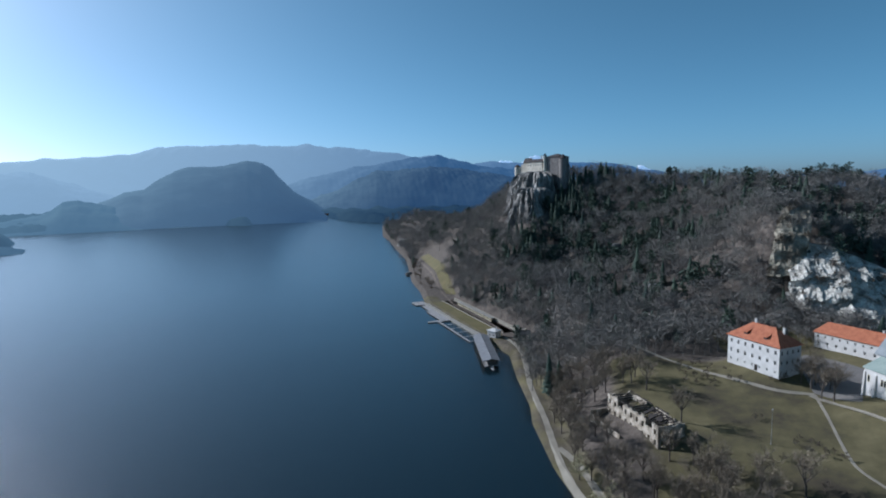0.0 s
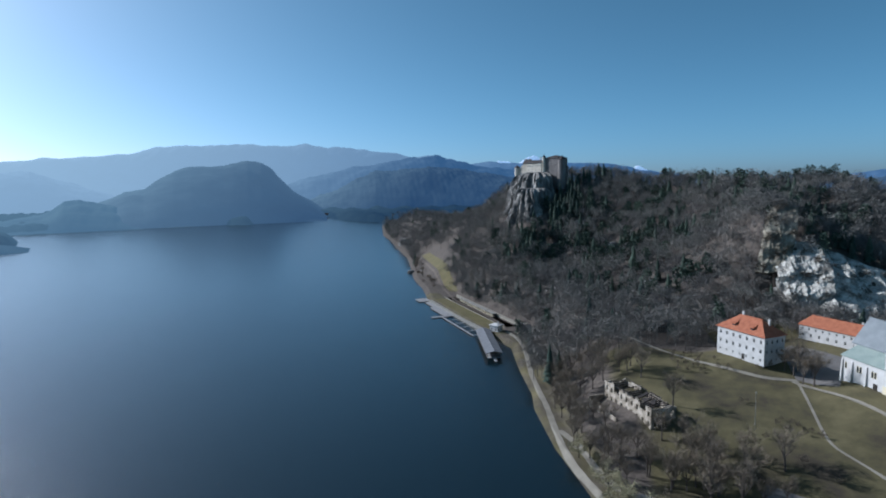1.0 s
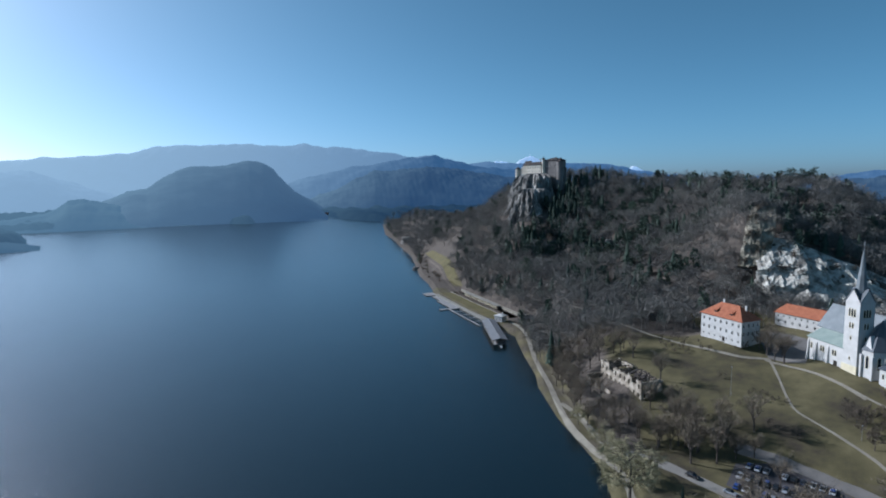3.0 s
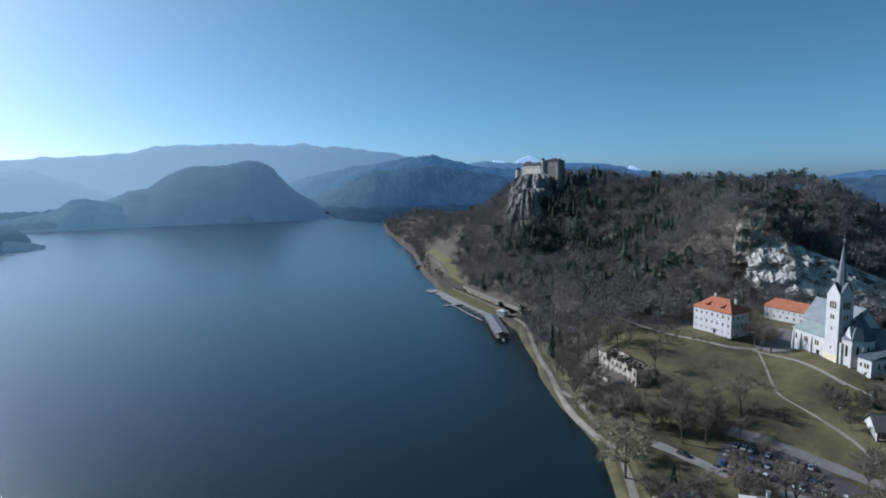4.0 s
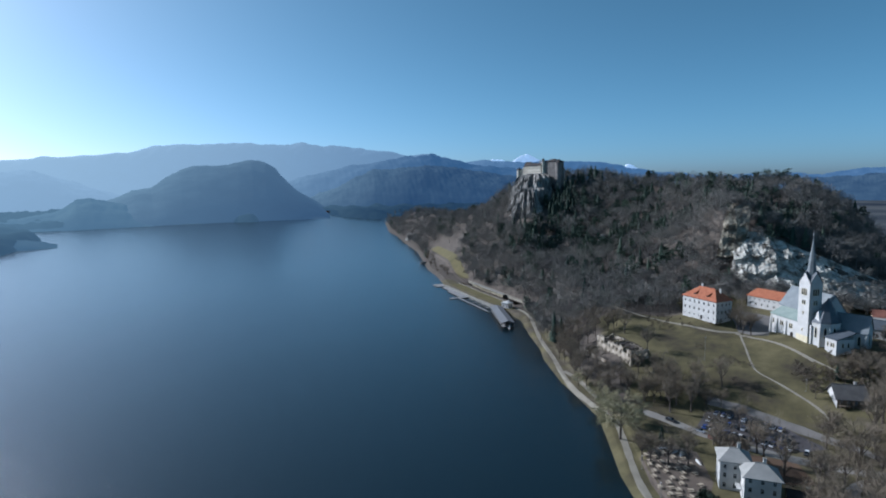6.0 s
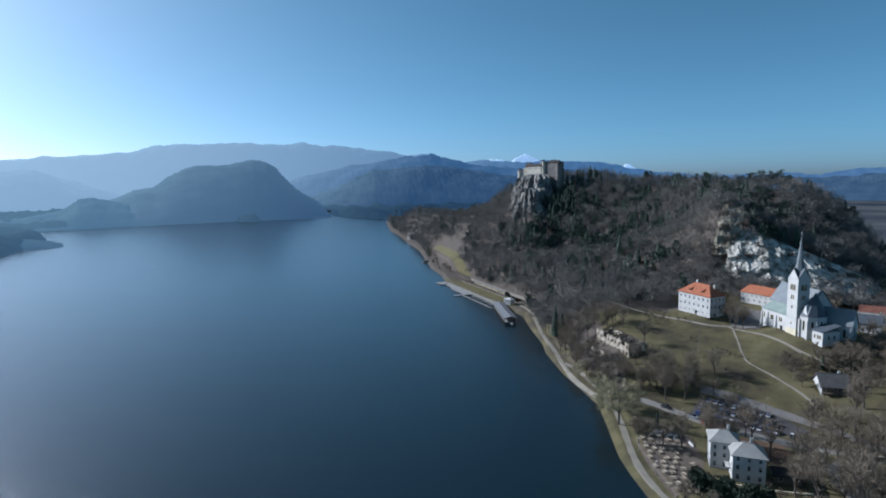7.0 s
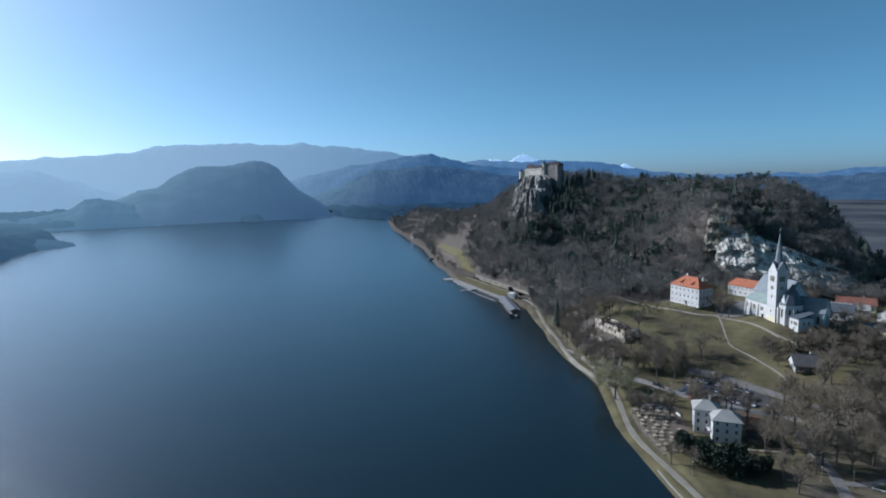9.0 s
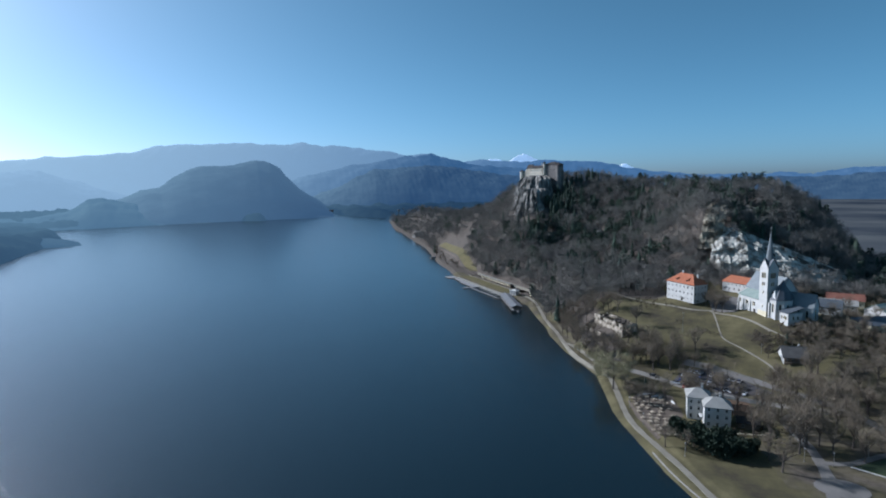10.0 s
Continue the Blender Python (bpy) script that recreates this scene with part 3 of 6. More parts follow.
SIDES = {"f": lambda L, W: ((-L / 2, -W / 2), (L / 2, -W / 2), 0), "r": lambda L, W: ((L / 2, -W / 2), (L / 2, W / 2), 90),
         "b": lambda L, W: ((L / 2, W / 2), (-L / 2, W / 2), 180), "l": lambda L, W: ((-L / 2, W / 2), (-L / 2, -W / 2), 270)}


def box_walls(parent, L, W, H, rows, mat, z0=-1.5, name="wall", dx=0.0, dy=0.0, sides="frbl"):
    """Four walls, each a part, with rows of windows: rows[side] = [(sill, height, width, count), ...]."""
    for key in sides:
        p, q, rz = SIDES[key](L, W)
        p, q = (p[0] + dx, p[1] + dy), (q[0] + dx, q[1] + dy)
        size = math.dist(p, q)
        holes, spots = [], []
        for sill, h, w, count in rows.get(key, ()):
            for k in range(count):
                u = size * (k + 0.5) / count
                holes.append((u - w / 2, u + w / 2, sill, sill + h))
                spots.append((u, sill + h / 2, w, h))
        wall = part(name, Geo().wall(p, q, z0, H, holes), mat, parent)
        e = ((q[0] - p[0]) / size, (q[1] - p[1]) / size)
        for u, z, w, h in spots:
            window(parent, pose(p[0] + e[0] * u, p[1] + e[1] * u, z, 0, 0, rz), w, h)


def hip_roof(parent, L, W, H, rise, mat, over=0.6, ridge=None, dx=0.0, dy=0.0, name="roof", label=""):
    """Hipped roof slab; ridge: length of the ridge."""
    a, b = L / 2 + over, W / 2 + over
    r = (max(0.4, L - W * 0.9) if ridge is None else ridge) / 2
    lo = [(-a + dx, -b + dy, H), (a + dx, -b + dy, H), (a + dx, b + dy, H), (-a + dx, b + dy, H)]
    up = [(x, y, z + 0.25) for x, y, z in lo]
    r1, r2 = (-r + dx, dy, H + rise), (r + dx, dy, H + rise)
    g = Geo()
    g.poly(*reversed(lo))
    for i in range(4):
        g.poly(lo[i], lo[(i + 1) % 4], up[(i + 1) % 4], up[i])
    g.poly(up[0], up[1], r2, r1).poly(up[1], up[2], r2).poly(up[2], up[3], r1, r2).poly(up[3], up[0], r1)
    roof = part(name, g, mat, parent, label)
    part("ridge_cap", Geo().tube((r1[0] - 0.2, r1[1], r1[2]), (r2[0] + 0.2, r2[1], r2[2]), 0.18, 0.18, 6), mat, roof)
    return roof


def gable_roof(parent, L, W, H, rise, mat, wall_mat, over=0.5, dx=0.0, dy=0.0, name="roof", gables=True):
    """Pitched roof along x as two slabs, with gable walls under it."""
    a, b = L / 2 + over, W / 2 + over
    drop = rise * over / (W / 2)
    roof = None
    for s in (-1, 1):
        e0, e1 = (-a + dx, s * b + dy, H - drop), (a + dx, s * b + dy, H - drop)
        r0, r1 = (-a + dx, dy, H + rise), (a + dx, dy, H + rise)
        up = [(x, y, z + 0.28) for x, y, z in (e0, e1, r1, r0)]
        g = Geo().solid([e0, e1, r1, r0], up)
        roof = part(name, g, mat, parent)
    part("ridge_cap", Geo().tube((-a + dx, dy, H + rise + 0.25), (a + dx, dy, H + rise + 0.25), 0.2, 0.2, 6), mat, roof)
    if gables:
        for x in (-L / 2 + dx, L / 2 + dx):
            t = 0.3 if x < dx else -0.3
            part("gable", Geo().solid([(x, -W / 2 + dy, H), (x, W / 2 + dy, H), (x, dy, H + rise)], [(x + t, -W / 2 + dy, H), (x + t, W / 2 + dy, H), (x + t, dy, H + rise)]), wall_mat, parent)
    return roof


def chimney(parent, x, y, z0, z1, mat):
    ch = part("chimney", Geo().box(x - 0.45, x + 0.45, y - 0.35, y + 0.35, z0, z1), mat, parent)
    part("chimney_cap", Geo().box(x - 0.6, x + 0.6, y - 0.5, y + 0.5, z1, z1 + 0.15), M["concrete"], ch)


# ---- paths, roads and yards ----
def ribbon(name, points, width, mat, label, category, lift=0.1, kerb=0.0):
    """A strip of constant width that follows the ground along a polyline."""
    pts = []
    for (ax, ay), (bx, by) in zip(points, points[1:]):
        n = max(1, int(math.dist((ax, ay), (bx, by)) / 3))
        pts += [(ax + (bx - ax) * k / n, ay + (by - ay) * k / n) for k in range(n)]
    pts.append(points[-1])
    for _ in range(3):
        pts = [pts[0]] + [((p[0] + 2 * q[0] + r[0]) / 4, (p[1] + 2 * q[1] + r[1]) / 4) for p, q, r in zip(pts, pts[1:], pts[2:])] + [pts[-1]]
    across = np.linspace(-0.5, 0.5, 5)
    v, f = [], []
    for k, (x, y) in enumerate(pts):
        a, b = pts[max(0, k - 1)], pts[min(len(pts) - 1, k + 1)]
        dx, dy = b[0] - a[0], b[1] - a[1]
        d = math.hypot(dx, dy)
        wob = width * (1 + 0.08 * math.sin(k * 1.7) + 0.06 * math.sin(k * 0.63))
        xs, ys = x + dy / d * across * wob, y - dx / d * across * wob
        zs = terrain(xs, ys) + lift
        v += [(xs[i], ys[i], zs[i]) for i in range(5)] + [(xs[0], ys[0], zs[0] - 0.5), (xs[4], ys[4], zs[4] - 0.5)]
    for k in range(len(pts) - 1):
        o, p = k * 7, (k + 1) * 7
        f += [(o + i, p + i, p + i + 1, o + i + 1)[::-1] for i in range(4)] + [(o, o + 5, p + 5, p)[::-1], (o + 6, o + 4, p + 4, p + 6)[::-1]]
    return tagged(mesh_object(name, [tuple(map(float, p)) for p in v], f, mat), label, category, kind="structure")


def yard(name, corners, mat, label, category, lift=0.08, step=2.5):
    """A level-following patch inside a convex outline (given anticlockwise)."""
    cx, cy = sum(p[0] for p in corners) / len(corners), sum(p[1] for p in corners) / len(corners)
    rim = []
    for (ax, ay), (bx, by) in zip(corners, corners[1:] + corners[:1]):
        n = max(1, int(math.dist((ax, ay), (bx, by)) / step))
        rim += [(ax + (bx - ax) * k / n, ay + (by - ay) * k / n) for k in range(n)]
    rings = max(2, int(max(math.dist(p, (cx, cy)) for p in corners) / step))
    n = len(rim)
    xs = np.array([[cx + (p[0] - cx) * (k + 1) / rings for p in rim] for k in range(rings)])
    ys = np.array([[cy + (p[1] - cy) * (k + 1) / rings for p in rim] for k in range(rings)])
    zs = terrain(xs, ys) + lift
    v = [(cx, cy, ground_z(cx, cy) + lift)] + [(float(a), float(b), float(c)) for a, b, c in zip(xs.ravel(), ys.ravel(), zs.ravel())]
    v += [(x, y, z - 0.5) for x, y, z in v[-n:]]
    f = [(0, 1 + i, 1 + (i + 1) % n) for i in range(n)]
    for k in range(rings):
        o, p = 1 + k * n, 1 + (k + 1) * n
        f += [(o + i, p + i, p + (i + 1) % n, o + (i + 1) % n) for i in range(n)]
    return tagged(mesh_object(name, v, f, mat), label, category, kind="structure")


ribbon("path_lakeside", [(44, 20), (39.5, 31.3), (33.8, 49), (26.2, 68.1), (21, 81), (18.3, 92), (17, 104), (15.5, 127), (14, 146), (6, 158), (-3, 176), (-7.5, 189), (-10.8, 202), (-17.2, 232), (-22.4, 250.7), (-27.7, 272.4), (-35, 313.5), (-43, 338), (-52, 352)], 2.7, M["gravel"], "pale gravel lakeside path along the shore", "path")
ribbon("path_fork", [(-10, 206), (-6.6, 202), (-2.3, 193), (1.6, 184), (5.1, 174), (9.5, 165), (16, 160)], 2.6, M["gravel"], "pale gravel path forking off towards the road", "path", lift=0.13)
ribbon("path_meadow", [(-28, 360), (-10, 338), (8, 312), (24, 288), (36, 268), (50, 252), (63, 240), (74, 232), (86, 231)], 1.8, M["gravel"], "pale footpath along the top of the meadow", "path")
ribbon("path_down", [(86, 231), (84, 212), (82, 196), (81, 183), (87, 173), (93, 163), (99, 154), (100, 146)], 0.95, M["gravel"], "narrow pale footpath down the slope", "path")
ribbon("path_church", [(84, 230), (92, 221), (99, 208), (104, 198), (108, 190)], 1.5, M["gravel"], "pale path with a low wall below the church", "path")
ribbon("road_lower", [(16, 160), (28, 155), (41, 143), (55, 131), (72, 122), (90, 116), (112, 112)], 5.5, M["road"], "pale worn access road beside the park", "road")
ribbon("road_upper", [(56, 168), (70, 160), (80, 152), (92, 142), (106, 130), (118, 112), (124, 92)], 4.6, M["asphalt"], "worn grey road above the car park", "road")
ribbon("path_park", [(112, 113), (92, 108), (84.4, 99.3), (85, 85.5), (85.7, 71), (84, 58), (82, 47), (76, 30)], 4.0, M["asphalt"], "curving grey park path", "path")
ribbon("path_playground", [(84.5, 62), (93.2, 61.5), (99, 65), (106.6, 70.4), (122, 78)], 2.8, M["asphalt"], "grey path branching round the play lawn", "path", lift=0.13)
yard("car_park_surface", [(47, 144), (72, 124), (92, 132), (82, 148), (66, 160), (54, 160)], M["dark_asphalt"], "dark worn asphalt surface of the car park", "car park", lift=0.06)
yard("court_parsonage", [(86, 232), (98, 222), (116, 262), (100, 282), (88, 268)], M["asphalt"], "grey yard between parsonage and church", "yard", lift=0.06)
yard("terrace_gravel", [(20, 112), (22, 94), (28, 72), (38, 84), (43, 98), (42, 120), (30, 126)], M["earth"], "bare brown terrace by the lakeside", "terrace", lift=0.05)
ribbon("kerb_lake", [(24.6, 61.5), (28.6, 47.6), (34.6, 33), (47, 9)], 0.5, M["road"], "pale stone kerb along the lake edge", "kerb", lift=0.2)

# ---- the castle on its rock ----
def rock_mass(name, cx, cy, z0, z1, rx, ry, top, label, mat, seed, cols=210, rows=84, lean=0.0, rough=1.0):
    """A crag: an oval column with vertical ribs, ledges and a rounded rim. top: radius at the top as a share of that at the foot."""
    v, f = [], []
    for j in range(rows + 1):
        t = j / rows
        z = z0 + (z1 - z0) * t
        k = (1 - t) + top * t
        k *= 1 - 0.25 * max(0, (t - 0.93) / 0.07) ** 2
        for i in range(cols):
            a = 6.28318 * i / cols
            x, y = math.cos(a) * rx * k, math.sin(a) * ry * k
            c, e = x / k, y / k                       # ribs run straight down the faces
            n1 = noise.fractal(Vector((c * 0.06, e * 0.06, z * 0.026 + seed)), 1.0, 2.1, 6)
            n2 = noise.ridged_multi_fractal(Vector((c * 0.065 + seed, e * 0.065, z * 0.018)), 0.9, 2.2, 4, 1.0, 2.0)
            n3 = noise.noise(Vector((c * 0.05, e * 0.05, z * 0.17 + seed)))
            n4 = noise.ridged_multi_fractal(Vector((c * 0.26, e * 0.26 + seed, z * 0.045)), 0.9, 2.2, 4, 1.0, 2.0)
            d = rough * (6.0 * n1 + 3.2 * (n2 - 1.0) + 1.5 * (n4 - 1.0) + 1.4 * n3)
            q = 1 + d / max(8.0, math.hypot(x, y))
            v.append((cx + x * q, cy + y * q + lean * t, z + 0.8 * n3))
    for j in range(rows):
        for i in range(cols):
            a, b = j * cols + i, j * cols + (i + 1) % cols
            f.append((a, b, b + cols, a + cols))
    k = len(v)
    v.append((cx, cy + lean, z1 + 0.5))
    f += [(rows * cols + i, rows * cols + (i + 1) % cols, k) for i in range(cols)]
    return mesh_object(name, v, f, mat)


crag = rock_mass("castle_crag", -50, 600, 40, 117.5, 46, 80, 0.44, "", M["limestone"], 3.0)
apron = rock_mass("crag_foot", -52, 556, 40, 101, 30, 40, 0.5, "", M["limestone"], 9.0, 150, 66)
tagged(apron, "pale limestone buttress below the crag", "cliff")
tagged(crag, "sheer pale limestone crag with dark vertical streaks", "cliff")


def castle():
    root = thing("castle", pose(-47, 588, 115.5, 0, 0, -34), "old stone castle with brown tiled roofs on a crag", "castle")
    w = M["castle_wall"]
    # palace over the edge
    hall = part("hall", Geo().box(-14, 6, -4, 8, 0, 12.4), M["castle_cream"], root)
    box_walls(root, 20.4, 12.4, 12.5, {"f": [(8.6, 1.8, 1.2, 6), (4.5, 1.3, 0.9, 4)], "l": [(9, 1.6, 1.1, 3)]}, M["castle_cream"], 0, dx=-4, dy=2)
    hip_roof(root, 20.4, 12.4, 12.5, 3.4, M["old_tile"], dx=-4, dy=2, ridge=15)
    # stout block with a lean-to top
    keep = part("keep", Geo().box(8.5, 26, -1.5, 14, -12, 16.6), M["keep_shaded"], root)
    box_walls(root, 18.6, 16.2, 16.8, {"f": [(10, 1.5, 1.0, 3)], "l": [(10, 1.5, 1.0, 2)]}, M["keep_shaded"], -2, dx=17.3, dy=6.2)
    hip_roof(root, 18.6, 16.2, 16.8, 3.2, M["old_tile"], dx=17.3, dy=6.2, ridge=5)
    # outworks to the lake side
    part("gatehouse", Geo().box(-26, -14, 0, 9, 0, 11), w, root)
    house = part("chapel", Geo().box(-25.5, -17, 3, 11, 0, 13), w, root)
    gable_roof(root, 8.5, 8, 13, 4.5, M["old_tile"], w, dx=-21.2, dy=7)
    part("terrace_wall", Geo().wall((-27, -3), (-13.8, -3), 0, 7.5, [(2, 3, 4, 5.2), (6, 7, 4, 5.2), (9.5, 10.5, 4, 5.2)], inner=0.8), w, root)
    part("terrace_wall", Geo().wall((-27, 9), (-27, -3), 0, 8.5, inner=0.8), w, root)
    part("round_tower", Geo().tube((29, 1, -16), (29, 1, 15), 4.4, 4.2, 20), M["keep_shaded"], root)
    part("tower_roof", Geo().cone([(29 + 4.7 * math.cos(k * 0.3927), 1 + 4.7 * math.sin(k * 0.3927), 15) for k in range(16)], (29, 1, 19.5)), M["old_tile"], root)
    # curtain wall with battlements
    part("curtain_wall", Geo().box(24.5, 35, 3, 4.2, -24, 8), M["keep_shaded"], root)
    for k in range(5):
        part("merlon", Geo().box(25.5 + 1.9 * k, 26.6 + 1.9 * k, 3, 4.2, 8, 9.2), M["keep_shaded"], root)
    # cream turret added to show the sunlit corner of the dark keep
    part("lit_corner_turret", Geo().tube((8.2, -2.2, -6), (8.2, -2.2, 18.4), 1.9, 1.8, 12), M["castle_cream"], root, "pale corner turret in place of the keep's sunlit corner")
    part("turret_roof", Geo().cone([(8.2 + 2.2 * math.cos(k * 0.5236), -2.2 + 2.2 * math.sin(k * 0.5236), 18.4) for k in range(12)], (8.2, -2.2, 21.4)), M["old_tile"], root)
    part("bastion", Geo().tube((-29.5, -2, -10), (-29.5, -2, 8.5), 3.4, 3.0, 14), w, root)
    part("bastion_roof", Geo().cone([(-29.5 + 3.5 * math.cos(k * 0.4488), -2 + 3.5 * math.sin(k * 0.4488), 8.5) for k in range(14)], (-29.5, -2, 11.5)), M["old_tile"], root)
    part("foundation_wall", Geo().box(-14, 8.4, -5.2, -3.4, -9, 3), M["keep_shaded"], root, "dark footing wall on the rock")
    chimney(root, -1, 4, 16, 19.5, w)
    return root


castle()

# ---- church, parsonage and farm wing on the terrace ----
def pointed(parent, x, y, z, rz, w, h, name="window"):
    """Tall narrow window with a pointed head, proud stone surround and dark glass."""

    def frame_mesh():
        n = 7
        outer = [(-w / 2 - 0.14, -h / 2 - 0.12)] + [(-w / 2 - 0.14 + (w / 2 + 0.14) * k / n, h / 2 - w * 0.6 + (w * 0.6 + 0.15) * math.sin(1.57 * k / n)) for k in range(n + 1)]
        outer += [(-a, b) for a, b in reversed(outer[:-1])]
        inner = [(a * w / (w + 0.28), b + 0.12 if b < -h / 2 else b - 0.13) for a, b in outer]
        m = len(outer)
        g = Geo()
        g.v = [(a, y, b) for y in (-0.06, 0.1) for ring in (outer, inner) for a, b in ring]
        for i in range(m):
            j = (i + 1) % m
            g.f += [(i, j, m + j, m + i), (2 * m + i, 3 * m + i, 3 * m + j, 2 * m + j), (i, 2 * m + i, 2 * m + j, j), (m + i, m + j, 3 * m + j, 3 * m + i)]
        return g.mesh("window_surround", M["plinth"])

    def pane_mesh():
        n = 7
        edge = [(-w / 2, -h / 2)] + [(-w / 2 + w / 2 * k / n, h / 2 - w * 0.6 + w * 0.6 * math.sin(1.57 * k / n)) for k in range(n + 1)]
        edge += [(-a, b) for a, b in reversed(edge[:-1])]
        return Geo().solid([(a, -0.02, b) for a, b in edge], [(a, 0.03, b) for a, b in edge]).mesh("pane", M["glass"])

    win = part(name, shared(("pointed", w, h), frame_mesh), None, parent, m=pose(x, y, z, 0, 0, rz))
    part("pane", shared(("pointed_pane", w, h), pane_mesh), None, win)


def church():
    root = thing("church", pose(104.3, 231.4, 24.6, 0, 0, -69), "white neo-gothic church with slate roofs and a slim spire", "church")
    p, sl, dk = M["plaster"], M["slate"], M["dark_slate"]
    # nave, x 0..24, y 4..18
    nave = part("nave", Geo().box(-2, 26, 4, 18, -2, 13), p, root)
    gable_roof(nave, 28.4, 14.4, 13, 9.5, sl, p, dx=12, dy=11, over=0.4)
    for k in range(4):
        pointed(root, -2, 7 + 2.6 * k, 7, 270, 0.9, 4)
    # aisle with a lean-to roof
    aisle = part("aisle", Geo().box(0.6, 20, -3.5, 4.2, -2, 8.7), p, root)
    part("aisle_roof", Geo().solid([(0.2, -4, 8.6), (20, -4, 8.6), (20, 4.2, 12.4), (0.2, 4.2, 12.4)], [(0.2, -4, 8.9), (20, -4, 8.9), (20, 4.2, 12.7), (0.2, 4.2, 12.7)]), M["copper"], root, "grey-green lean-to roof")
    for x in (2.6, 8.0, 9.3, 14.4, 15.7):
        pointed(root, x, -3.5, 5.2, 0, 0.85, 2.6)
    part("door", Geo().box(15.0, 16.8, -3.62, -3.4, -1.6, 1.9), M["charred"], aisle, "dark wooden side door")
    for x in (0.6, 5.2, 11.6):
        part("buttress", Geo().solid([(x, -4.4, -2), (x + 0.7, -4.4, -2), (x + 0.7, -3.5, -2), (x, -3.5, -2)], [(x, -3.85, 7), (x + 0.7, -3.85, 7), (x + 0.7, -3.5, 7.6), (x, -3.5, 7.6)]), p, aisle)
    # tower
    tx, ty, hw = 23.0, -0.3, 3.5
    tower = part("tower", Geo().box(tx - hw, tx + hw, ty - hw, ty + hw, 0, 29.4), p, root)
    part("plinth", Geo().box(tx - hw - 0.2, tx + hw + 0.2, ty - hw - 0.2, ty + hw + 0.2, -3, 2.5), M["plinth"], tower, "cream rendered plinth")
    for s in (-1, 1):
        part("tower_gable", Geo().solid([(tx - hw, ty + s * hw, 29.4), (tx + hw, ty + s * hw, 29.4), (tx, ty + s * hw, 34.8)], [(tx - hw, ty + s * (hw - 0.4), 29.4), (tx + hw, ty + s * (hw - 0.4), 29.4), (tx, ty + s * (hw - 0.4), 34.8)]), p, tower)
        part("tower_gable", Geo().solid([(tx + s * hw, ty - hw, 29.4), (tx + s * hw, ty + hw, 29.4), (tx + s * hw, ty, 34.8)], [(tx + s * (hw - 0.4), ty - hw, 29.4), (tx + s * (hw - 0.4), ty + hw, 29.4), (tx + s * (hw - 0.4), ty, 34.8)]), p, tower)
    h2 = hw + 0.15
    for s in (-1, 1):
        for q in (-1, 1):
            # each gable's slopes fall to a valley at the corner
            part("gable_roof", Geo().solid([(tx, ty + s * h2, 35.0), (tx + q * h2, ty + s * h2, 29.4), (tx, ty, 35.0)], [(tx, ty + s * h2, 35.3), (tx + q * h2, ty + s * h2, 29.7), (tx, ty, 35.3)]), dk, tower)
            part("gable_roof", Geo().solid([(tx + s * h2, ty, 35.0), (tx + s * h2, ty + q * h2, 29.4), (tx, ty, 35.0)], [(tx + s * h2, ty, 35.3), (tx + s * h2, ty + q * h2, 29.7), (tx, ty, 35.3)]), dk, tower)
    ring = [(tx + 2.6 * math.cos(0.3927 + k * 0.7854), ty + 2.6 * math.sin(0.3927 + k * 0.7854), 31.5) for k in range(8)]
    spire = part("spire", Geo().cone(ring, (tx, ty, 53.2)), M["slate"], tower)
    part("finial", Geo().tube((tx, ty, 52.7), (tx, ty, 55.1), 0.09, 0.05, 5).tube((tx, ty, 53.3), (tx, ty, 53.7), 0.28, 0.28, 8).box(tx - 0.5, tx + 0.5, ty - 0.05, ty + 0.05, 54.2, 54.35), M["metal"], spire)
    for side, (ox, oy) in {0: (0, -1), 90: (1, 0), 270: (-1, 0)}.items():
        ex, ey = -oy, ox
        for off in (-1.25, 0, 1.25):
            pointed(root, tx + ox * hw + ex * off, ty + oy * hw + ey * off, 25.0, side, 0.85, 3.4)
        for off in (-0.65, 0.65):
            pointed(root, tx + ox * hw + ex * off, ty + oy * hw + ey * off, 19.6, side, 0.75, 2.4)
        pointed(root, tx + ox * hw, ty + oy * hw, 14.2, side, 0.6, 1.6)
        pointed(root, tx + ox * hw, ty + oy * hw, 5.4, side, 0.6, 1.5)
    part("cornice", Geo().box(tx - hw - 0.12, tx + hw + 0.12, ty - hw - 0.12, ty + hw + 0.12, 22.4, 22.65), p, tower)
    # choir: polygonal end with a steep dark roof
    plan = [(25.5, -0.5), (27.5, -2.5), (32, -1.8), (34.0, 2), (33.5, 7), (31, 11), (27, 12), (25.5, 12)]
    choir = part("choir", Geo().solid([(x, y, -3) for x, y in plan], [(x, y, 10.5) for x, y in plan]), p, root)
    mid = (29.2, 5)
    eave = [(mid[0] + (x - mid[0]) * 1.05, mid[1] + (y - mid[1]) * 1.05, 10.4) for x, y in plan]
    part("choir_roof", Geo().cone(eave, (28.3, 5.2, 22.5)), dk, root, "steep dark slate roof")
    part("choir_gable", Geo().solid([(26.6, -2.0, 10.4), (31.6, -2.0, 10.4), (28.8, -0.6, 16.4)], [(27, 1, 10.4), (32, 0.6, 10.4), (29.4, 3.2, 16.4)]), p, root)
    for (ax, ay), (bx, by) in zip(plan[:4], plan[1:5]):
        rz = math.degrees(math.atan2(by - ay, bx - ax))
        pointed(root, (ax + bx) / 2, (ay + by) / 2, 5.6, rz, 1.1, 5.2)
    for x, y in plan[1:5]:
        part("buttress", Geo().box(x - 0.45, x + 0.45, y - 0.7, y + 0.5, -3, 8.5), p, choir)
